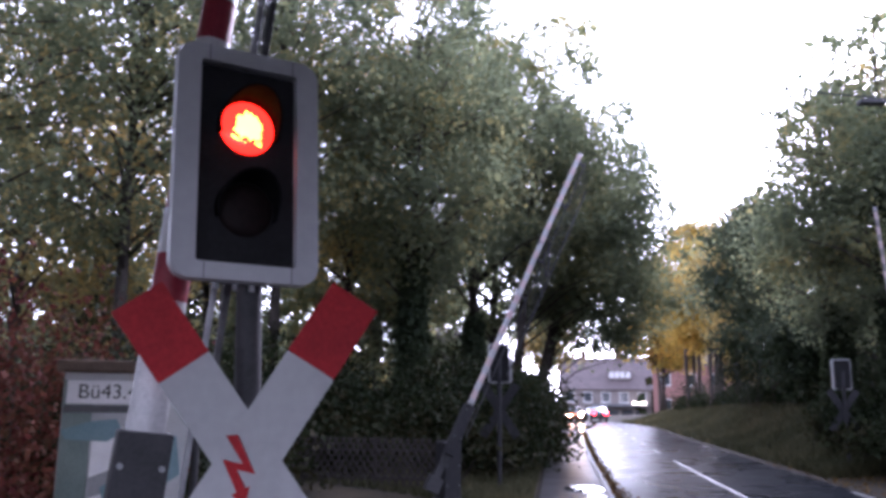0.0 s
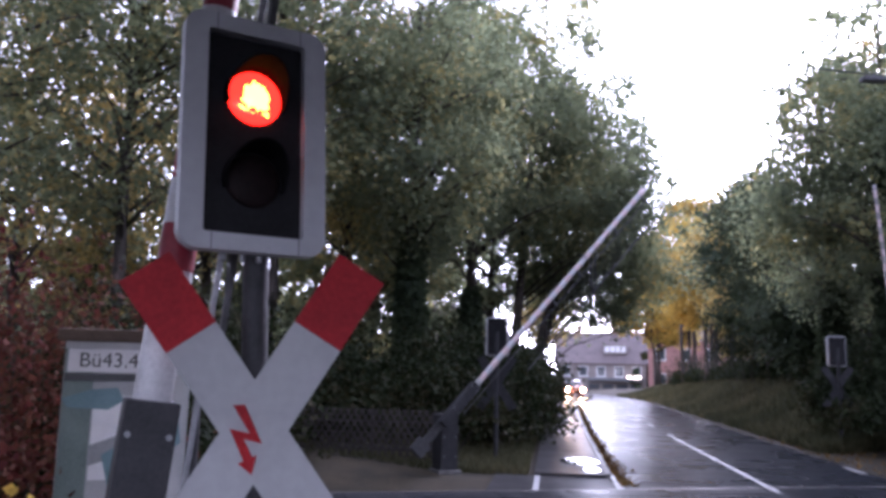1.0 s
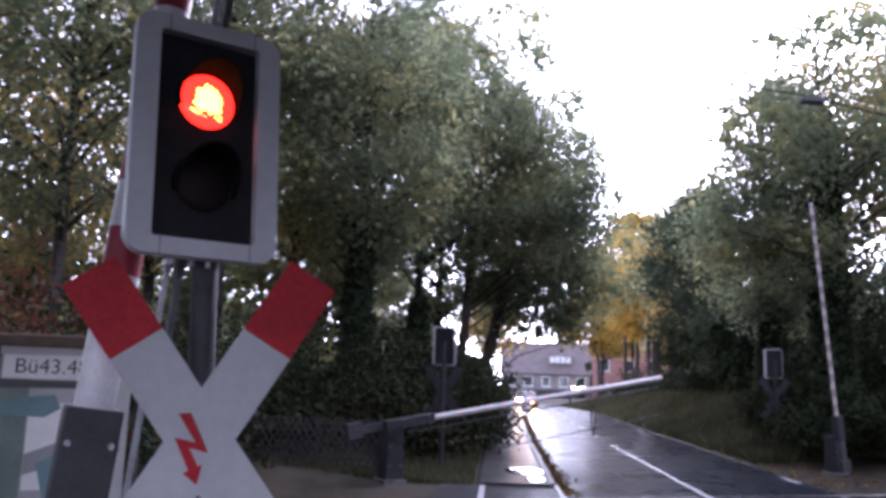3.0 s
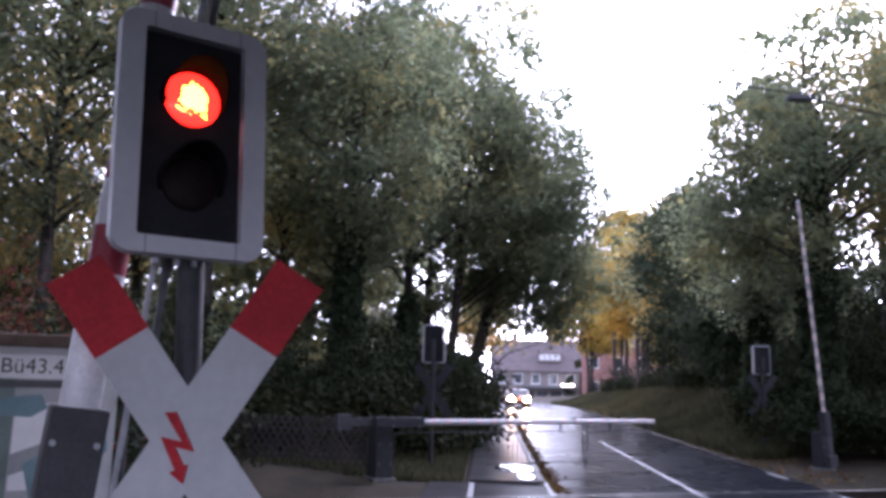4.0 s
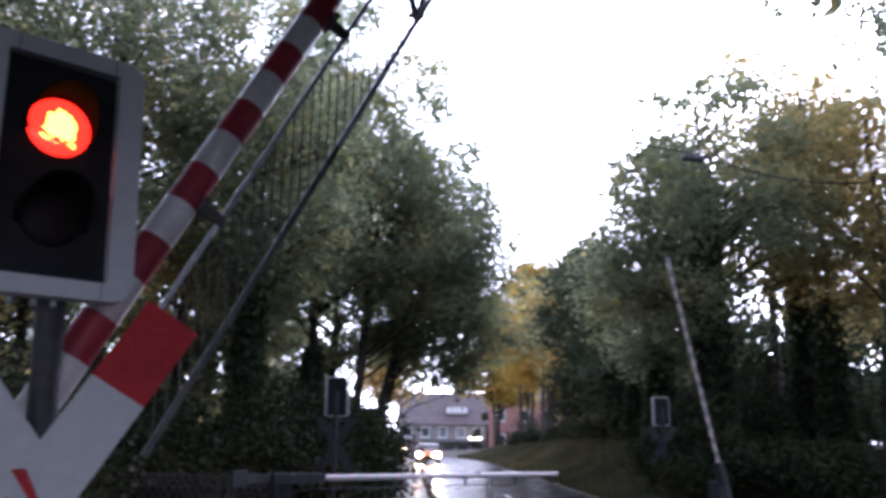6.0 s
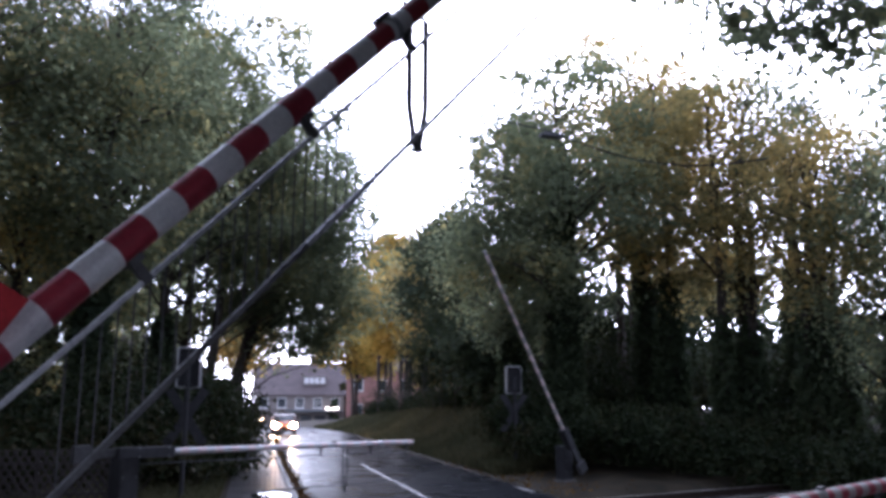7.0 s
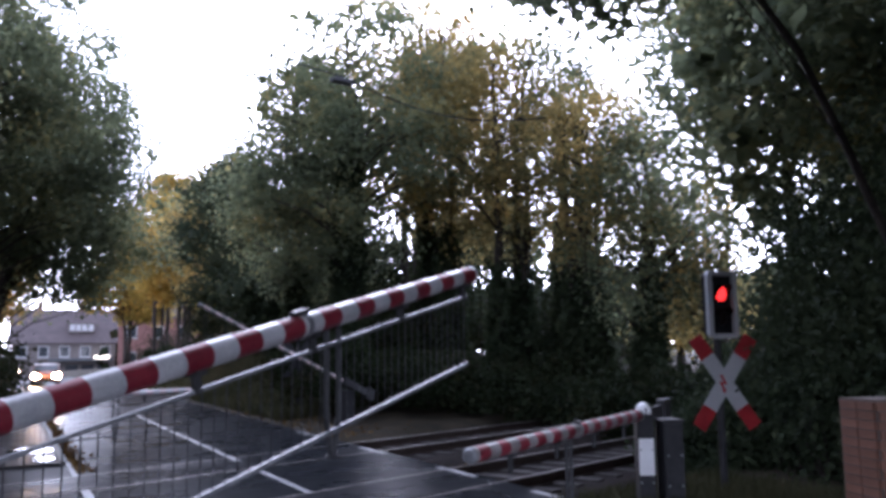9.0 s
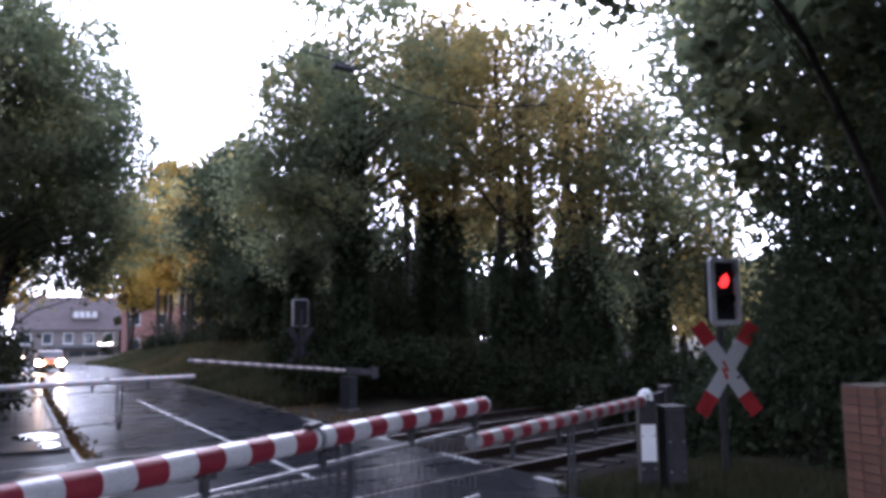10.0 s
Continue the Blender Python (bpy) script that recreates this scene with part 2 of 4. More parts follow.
def rod(bm, a, b, r0, r1=None, n=10, cap=True):
    a, b = Vector(a), Vector(b)
    d = b - a
    m = Matrix.Translation((a + b) / 2) @ d.to_track_quat("Z", "Y").to_matrix().to_4x4()
    bmesh.ops.create_cone(bm, cap_ends=cap, segments=n, radius1=r0, radius2=r0 if r1 is None else r1, depth=d.length, matrix=m)
    return bm


def prism(bm, pts, depth, m=None):
    """A flat outline in x, z (counted round), given depth along y."""
    m = m or Matrix()
    a = [bm.verts.new(m @ Vector((x, -depth / 2, z))) for x, z in pts]
    b = [bm.verts.new(m @ Vector((x, depth / 2, z))) for x, z in pts]
    bm.faces.new(a)
    bm.faces.new(b[::-1])
    for i in range(len(pts)):
        j = (i + 1) % len(pts)
        bm.faces.new((a[j], a[i], b[i], b[j]))
    bmesh.ops.recalc_face_normals(bm, faces=bm.faces)
    return bm


def rounded(w, h, r, n=6, cx=0.0, cz=0.0):
    pts = []
    for qx, qz, a0 in ((1, 1, 0), (-1, 1, 90), (-1, -1, 180), (1, -1, 270)):
        for i in range(n + 1):
            a = radians(a0 + 90 * i / n)
            pts.append((cx + qx * (w / 2 - r) + r * math.cos(a), cz + qz * (h / 2 - r) + r * math.sin(a)))
    return pts


def ring(bm, outer, inner, depth, y=0.0):
    """A frame between two outlines with as many points each."""
    n = len(outer)
    vs = [[bm.verts.new((x, y + s * depth / 2, z)) for x, z in o] for o in (outer, inner) for s in (-1, 1)]
    of, ob_, i_f, ib = vs
    for i in range(n):
        j = (i + 1) % n
        bm.faces.new((of[i], of[j], i_f[j], i_f[i]))
        bm.faces.new((ob_[j], ob_[i], ib[i], ib[j]))
        bm.faces.new((of[j], of[i], ob_[i], ob_[j]))
        bm.faces.new((i_f[i], i_f[j], ib[j], ib[i]))
    bmesh.ops.recalc_face_normals(bm, faces=bm.faces)
    return bm


# the road's own axes: a along it, b across it to the far side's right
RD, RN = Vector((0.1487, 0.9889, 0)), Vector((0.9889, -0.1487, 0))


def bend(a):
    """How far the road swings sideways: a little to the right, then left behind the trees."""
    return 0.00035 * max(0.0, a - 20) ** 2 if a < 60 else 0.56 + 0.028 * (a - 60) - 0.004 * (a - 60) ** 2


def road_at(a, b, z=0.0):
    return RD * a + RN * (b + bend(a)) + Vector((0, 0, z))


# the tracks' axes: e along the rails to the right, c across them
TD, TN = Vector((0.978, 0.208, 0)), Vector((-0.208, 0.978, 0))


def track_at(e, c, z=0.0):
    return TD * e + TN * c + Vector((0, 0, z))


def az(deg, dist, z=0.0):
    return Vector((dist * math.sin(radians(deg)), dist * math.cos(radians(deg)), z))


# ---------------------------------------------------------------- ground, road, tracks
def smooth(x, a, b):
    t = min(1.0, max(0.0, (x - a) / (b - a)))
    return t * t * (3 - 2 * t)


def ground_z(x, y):
    v = Vector((x, y, 0))
    a, b = v.dot(RD), v.dot(RN)
    b -= bend(a)
    c = v.dot(TN)
    z = -0.05
    z += 1.9 * smooth(b, 7.4, 12.0) * smooth(a, 19, 34) * (1 - 0.85 * smooth(a, 50, 115))
    z += 0.25 * smooth(-b, 1.0, 5.0) * smooth(c, 15, 17)
    z += 1.1 * smooth(c, 15.5, 22) * smooth(b, 9.0, 12.0) * (1 - smooth(a, 19, 30))
    z += 0.06 * noise.noise(Vector((x * 0.5, y * 0.5, 0))) * smooth(abs(b - 3.1), 4.2, 5.5)
    if 5.9 < c < 14.7:
        z = -0.32
    if -0.8 < b < 7.2:
        z = min(z, -0.06) if not 5.9 < c < 14.7 else -0.32
    return z


def sheet(xs, ys, f):
    me = bpy.data.meshes.new("sheet")
    nx = len(xs)
    vs = [(x, y, f(x, y)) for y in ys for x in xs]
    fs = [(j * nx + i, j * nx + i + 1, (j + 1) * nx + i + 1, (j + 1) * nx + i) for j in range(len(ys) - 1) for i in range(nx - 1)]
    me.from_pydata(vs, [], fs)
    me.polygons.foreach_set("use_smooth", [True] * len(me.polygons))
    return me


near_steps = [-30 + 0.75 * i for i in range(121)]
xs = [-900, -500, -250, -120, -70, -45] + near_steps + [66, 75, 90, 120, 200, 400, 900]
ys = [-900, -400, -150, -60, -30] + [-20 + 0.75 * i for i in range(121)] + [76, 84, 95, 110, 130, 170, 250, 500, 900]
me = sheet(xs, ys, ground_z)
me.materials.append(M_GROUND)
ground = tagged(part("ground", me, None), "dark verge ground with wet leaf litter beside the crossing", "ground", kind="structure")


def strip(b0, b1, a0, a1, z, depth, mat, name, step=1.5):
    """A slab along the road between two lines."""
    bm = bmesh.new()
    n = max(1, int((a1 - a0) / step))
    rows = []
    for i in range(n + 1):
        a = a0 + (a1 - a0) * i / n
        rows.append([bm.verts.new(road_at(a, b, zz)) for b, zz in ((b0, z), (b1, z), (b1, z - depth), (b0, z - depth))])
    for p, q in zip(rows, rows[1:]):
        for k in range(4):
            bm.faces.new((p[k], p[(k + 1) % 4], q[(k + 1) % 4], q[k]))
    bm.faces.new(rows[0][::-1])
    bm.faces.new(rows[-1])
    bmesh.ops.recalc_face_normals(bm, faces=bm.faces)
    return mesh_of(bm, name, mat)


road = tagged(part("road", strip(1.08, 6.6, -14, 125, 0.0, 0.3, M_ASPHALT, "road"), None), "wet dark asphalt road running over the level crossing", "road", kind="structure")
pavement = tagged(part("pavement", strip(-0.35, 1.0, 16.2, 120, 0.05, 0.3, M_PAVE, "pavement"), None), "wet grey footpath beside the road", "pavement", kind="structure")
part("pavement_apron", strip(-1.1, 1.07, -14, 16.19, 0.0, 0.3, M_PAVE, "pavement_apron"), None, pavement)
k = bmesh.new()
box(k, 0.1, 0.98, 0.2, bevel=0.012)
kerb_me = mesh_of(k, "kerb_stone", M_KERB)
for i in range(62):
    a = 16.8 + i
    ob = part("kerb_stone", kerb_me, None, pavement)
    ob.matrix_basis = Matrix.Translation(road_at(a, 1.045, -0.035)) @ Matrix.Rotation(math.atan2(RD.y, RD.x) - math.pi / 2 - 0.0012 * max(0, a - 20), 4, "Z")

# painted lines
marks = []
for a in (33, 39, 45, 52, 60):
    marks.append((3.77, 3.88, a, a + 2.4))
marks += [(3.78, 3.88, 5.5, 29.0), (1.1, 1.22, 11.0, 16.6), (-0.34, -0.24, 11.5, 16.6), (1.1, 1.2, -6.0, 4.0)]
for a in (8.4, 11.2, 14.6, 18.6):
    marks.append((6.42, 6.54, a, a + 1.25))
marks += [(3.9, 6.5, 3.2, 3.5)]
for b0, b1, a0, a1 in marks:
    tagged(part("road_line", strip(b0, b1, a0, a1, 0.005, 0.02, M_PAINT, "road_line", 0.8), None, road))

# standing water at the kerb
for k, (a, b0, w, l) in enumerate(((18.6, 0.55, 0.42, 0.7), (17.0, 0.75, 0.2, 0.4))):
    bm = bmesh.new()
    vs = []
    for i in range(18):
        g = 2 * math.pi * i / 18
        f = 1 + 0.3 * noise.noise(Vector((math.cos(g) * 1.5, math.sin(g) * 1.5, 4 + k)))
        vs.append(bm.verts.new(road_at(a + l * f * math.sin(g), b0 + w * f * math.cos(g), 0.056)))
    bm.faces.new(vs)
    tagged(part("puddle", bm, M_PUDDLE), "shallow puddle mirroring the sky on the footpath", "puddle", "puddles", "structure")

# the two tracks
TRACK_C = (8.35, 12.55)
for c in TRACK_C:
    for lo, hi, nm in ((-60, 0.2, "w"), (8.9, 95, "e")):
        bm = bmesh.new()
        n = 40
        prof = ((-2.0, -0.34), (-1.55, -0.19), (1.55, -0.19), (2.0, -0.34))
        rows = [[bm.verts.new(track_at(lo + (hi - lo) * i / n, c + dc, z)) for dc, z in prof] for i in range(n + 1)]
        for p, q in zip(rows, rows[1:]):
            for j in range(3):
                bm.faces.new((p[j], q[j], q[j + 1], p[j + 1]))
        bmesh.ops.recalc_face_normals(bm, faces=bm.faces)
        bed = tagged(part("ballast_bed", bm, M_BALLAST), "dark stone ballast bed under the railway track", "ballast", kind="structure")
sl = bmesh.new()
box(sl, 0.24, 2.5, 0.16, 0, 0, 0, 0.02)
sleeper_me = mesh_of(sl, "sleeper", M_SLEEPER)
for ci, c in enumerate(TRACK_C):
    track = thing("railway_track", Matrix.Translation(track_at(0, c, 0)) @ Matrix.Rotation(math.atan2(TD.y, TD.x), 4, "Z"),
                  "steel rails on pale concrete sleepers crossing the road", "railway track", "tracks", "structure")
    for s in (-0.75, 0.75):
        bm = bmesh.new()
        for w, h, z in ((0.14, 0.02, -0.16), (0.02, 0.12, -0.09), (0.07, 0.04, -0.022)):
            box(bm, 160, w, h, 20, s, z)
        r = part("rail", bm, M_RAIL, track)
        bm = bmesh.new()
        box(bm, 160, 0.055, 0.01, 20, s, 0.001, 0.003)
        part("rail_head", bm, M_RAILTOP, r, "polished running surface")
    e = 9.3
    while e < 50:
        o = part("sleeper", sleeper_me, None, track)
        o.matrix_basis = pose(e, 0, -0.235)
        e += 0.62
    for e in [-1 - 0.62 * i for i in range(20)]:
        o = part("sleeper", sleeper_me, None, track)
        o.matrix_basis = pose(e, 0, -0.235)
# crossing panels between and beside the rails
crossing = tagged(new("crossing_deck"), "dark wet panels between the rails on the level crossing", "crossing deck", kind="structure")
for c in TRACK_C:
    for c0, c1 in ((c - 0.66, c - 0.02), (c + 0.02, c + 0.66)):
        for i in range(7):
            bm = bmesh.new()
            e0 = 0.25 + i * 1.23
            ps = [track_at(e, cc, z) for z in (-0.28, 0.012) for e, cc in ((e0, c0), (e0 + 1.21, c0), (e0 + 1.21, c1), (e0, c1))]
            vs = [bm.verts.new(p) for p in ps]
            for f in ((3, 2, 1, 0), (4, 5, 6, 7), (0, 1, 5, 4), (1, 2, 6, 5), (2, 3, 7, 6), (3, 0, 4, 7)):
                bm.faces.new([vs[q] for q in f])
            part("panel", bm, M_PANEL, crossing)
for c in TRACK_C:
    for s in (-0.75, 0.75):
        bm = bmesh.new()
        a0, a1 = track_at(0.25, c + s - 0.055), track_at(8.85, c + s - 0.055)
        d = TN * 0.02
        vs = [bm.verts.new(p + Vector((0, 0, z))) for z in (-0.05, 0.006) for p in (a0, a1, a1 + d, a0 + d)]
        for f in ((3, 2, 1, 0), (4, 5, 6, 7), (0, 1, 5, 4), (1, 2, 6, 5), (2, 3, 7, 6), (3, 0, 4, 7)):
            bm.faces.new([vs[q] for q in f])
        part("flange_groove", bm, M_BLACK, crossing, "dark rubber groove")


# ---------------------------------------------------------------- plants
def leaf_mesh(name, centres, size, mat, rng, droop=0.3, facing=None):
    """Folded two-triangle leaves at given centres; facing: the way that the blades tend to turn."""
    n = len(centres)
    c = np.asarray(centres)
    if facing is None:
        d = rng.normal(size=(n, 3))
        d[:, 2] -= droop
        d /= np.linalg.norm(d, axis=1)[:, None]
        u = np.cross(d, rng.normal(size=(n, 3)))
    else:
        w0 = facing + rng.normal(size=(n, 3)) * 0.55
        d = np.cross(w0, rng.normal(size=(n, 3)))
        d /= np.linalg.norm(d, axis=1)[:, None]
        u = np.cross(d, w0)
    u /= np.linalg.norm(u, axis=1)[:, None]
    w = np.cross(d, u)
    s = np.asarray(size).reshape(-1, 1) * rng.uniform(0.6, 1.35, size=(n, 1))
    v = np.empty((n, 4, 3))
    v[:, 0] = c - d * s * 0.6
    v[:, 1] = c + u * s * 0.42 + w * s * 0.12
    v[:, 2] = c + d * s * 0.6
    v[:, 3] = c - u * s * 0.42 + w * s * 0.12
    idx = np.arange(n)[:, None] * 4
    tri = np.concatenate([idx + [0, 1, 2], idx + [0, 2, 3]], 1).reshape(-1)
    me = bpy.data.meshes.new(name)
    me.vertices.add(n * 4)
    me.vertices.foreach_set("co", v.reshape(-1))
    me.loops.add(n * 6)
    me.loops.foreach_set("vertex_index", tri.astype(np.int32))
    me.polygons.add(n * 2)
    me.polygons.foreach_set("loop_start", np.arange(0, n * 6, 3, dtype=np.int32))
    me.update(calc_edges=True)
    me.materials.append(mat)
    return me


def limb(bm, pts, r0, r1, n=7):
    """A tapered tube through points."""
    rings = []
    for i, p in enumerate(pts):
        p = Vector(p)
        d = (Vector(pts[min(i + 1, len(pts) - 1)]) - Vector(pts[max(i - 1, 0)])).normalized()
        q = d.to_track_quat("Z", "Y")
        r = r0 + (r1 - r0) * i / (len(pts) - 1)
        rings.append([bm.verts.new(p + q @ Vector((r * math.cos(2 * math.pi * k / n), r * math.sin(2 * math.pi * k / n), 0))) for k in range(n)])
    for a, b in zip(rings, rings[1:]):
        for k in range(n):
            bm.faces.new((a[k], a[(k + 1) % n], b[(k + 1) % n], b[k]))
    bm.faces.new(rings[0][::-1])
    bm.faces.new(rings[-1])


def tree(pos, height, radius, base, mat, label, seed, leaves=14000, size=0.2, trunk=0.22, lean=(0, 0), stems=1, ivy=0.0, clumps=150, spread=0.5, squash=1.0, limbs=2, thick=1.0, fill=2.0):
    """A broad-leaved tree: trunk, limbs reaching the clumps of the crown, and single leaves."""
    rng = np.random.default_rng(seed)
    t = thing("tree", Matrix.Translation(pos), label, "tree", "trees")
    mid, half = (height + base) / 2, (height - base) / 2
    cs, rs = [], []
    while len(cs) < clumps:
        p = rng.normal(size=3)
        p /= np.linalg.norm(p)
        shell = rng.random() < 0.74
        r = rng.uniform(0.7, 0.88) if shell else rng.uniform(0.15, 0.6)
        lump = 0.94 + 0.2 * noise.noise(Vector((p[0] * 1.7 + seed, p[1] * 1.7, p[2] * 1.7)))
        q = p * r * lump * np.array((radius, radius * squash, half))
        taper = 1.0 - 0.25 * (q[2] / half) if q[2] > 0 else 1.0
        cs.append((q[0] * taper + lean[0], q[1] * taper + lean[1], mid + q[2]))
        rs.append(spread * rng.uniform(0.65, 1.45))
    cs, rs = np.array(cs), np.array(rs)
    bm = bmesh.new()
    forks = []
    for s in range(stems):
        off = Vector((rng.uniform(-0.8, 0.8), rng.uniform(-0.8, 0.8), 0)) * (stems > 1)
        top = Vector((lean[0] * 0.9 + off.x * 1.6, lean[1] * 0.9 + off.y * 1.6, height * 0.86))
        pts = []
        for i in range(9):
            f = i / 8
            w = Vector((noise.noise(Vector((seed + s, f * 3, 0))), noise.noise(Vector((seed + s, 5, f * 3))), 0)) * 0.5 * f
            pts.append(off * (1 - f) + top * f + w + Vector((0, 0, -0.25 if i == 0 else 0)))
        limb(bm, pts, trunk, 0.03, 8)
        forks.append(pts)
    for i in range(0, len(cs), limbs):
        p = forks[i % stems]
        c = Vector(cs[i])
        f = min(0.95, max(0.12, (c.z - 0.35 * (Vector((c.x, c.y)).length) - 0.6) / (height * 0.86)))
        k = f * 8
        a = p[int(k)].lerp(p[min(8, int(k) + 1)], k - int(k))
        mid_p = a.lerp(c, 0.55) + Vector((rng.normal() * 0.25, rng.normal() * 0.25, 0.25))
        limb(bm, [a, mid_p, c], (0.03 + 0.05 * trunk / 0.22 * (1 - f)) * thick, 0.012 * thick, 4)
    part("trunk", bm, M_BARK, t, "dark wet bark", smooth=True)
    # leaves lie on the rounded tops of the clumps, with larger sprays filling the shade inside
    share = np.maximum(4, (leaves * rs ** 2 / np.sum(rs ** 2)).astype(int))
    owner = np.repeat(np.arange(len(cs)), share)
    n = len(owner)
    way = rng.normal(size=(n, 3))
    way[:, 2] += 0.35
    way /= np.linalg.norm(way, axis=1)[:, None]
    deep = rng.random(n)
    reach = np.where(deep < 0.09, rng.uniform(0.0, 0.6, n), rng.uniform(0.55, 1.0, n) ** 0.6 * rng.normal(1.0, 0.16, n))
    pts = cs[owner] + way * (reach * rs[owner])[:, None] * np.array((1.15, 1.15, 0.8))
    facing = way * 0.7 + np.array((0, 0, 0.75))
    part("crown", leaf_mesh("crown", pts, np.where(deep < 0.09, size * fill, size), mat, rng, facing=facing), None, t)
    if ivy:
        n = int(1800 * ivy)
        h = ivy * 1.25 * rng.beta(1.0, 1.7, n)
        k = np.minimum(h / (height * 0.86) * 8, 7.99)
        cen = np.array([forks[j % stems][int(q)].lerp(forks[j % stems][int(q) + 1], q - int(q)) for j, q in enumerate(k)])
        rad = (0.35 + 0.45 * rng.random(n)) * (0.85 - 0.35 * h / ivy) * (0.75 + 0.5 * rng.random(n))
        ang = rng.uniform(0, 2 * math.pi, n)
        cen[:, 0] += rad * np.cos(ang)
        cen[:, 1] += rad * np.sin(ang)
        part("ivy", leaf_mesh("ivy", cen, 0.17, G4, rng, 0.8), None, t, "dark ivy climbing the trunk")
    return t


def bush(name, pos, sx, sy, h, mat, label, seed, leaves=5000, size=0.13, category="bush", turn=0.0, kind="", clumps=70):
    """A shrub: stems from the ground and leaves in uneven clumps."""
    rng = np.random.default_rng(seed)
    t = thing(name, Matrix.Translation(pos) @ Matrix.Rotation(radians(turn), 4, "Z"), label, category, "", kind)
    cs = []
    for _ in range(clumps):
        x, y = rng.uniform(-1, 1, 2)
        top = h * (0.78 + 0.4 * noise.noise(Vector((x * sx * 0.8 + seed, y * sy * 0.8, 0)))) * (1 - 0.35 * x ** 4 - 0.3 * y ** 2)
        cs.append((x * sx, y * sy, top * rng.uniform(0.08, 1.0) ** 0.7))
    bm = bmesh.new()
    for c in cs[::3]:
        limb(bm, [(c[0] * 0.8, c[1] * 0.8, -0.1), (c[0] * 0.9 + rng.normal() * 0.06, c[1] * 0.9, c[2] * 0.5), c], 0.025, 0.008, 4)
    tagged(part("brushwood", bm, M_BARK, t), kind="stuff")
    per = leaves // clumps
    sp = 0.09 * h + 0.14
    pts = np.concatenate([np.array(c) + rng.normal(size=(per, 3)) * np.array((sp, sp, sp * 0.8)) for c in cs])
    pts[:, 2] = np.maximum(pts[:, 2], 0.02)
    part("leaves", leaf_mesh("leaves", pts, size, mat, rng), None, t)
    return t


def on_ground(p, dz=0.0):
    return Vector((p.x, p.y, ground_z(p.x, p.y) + dz))


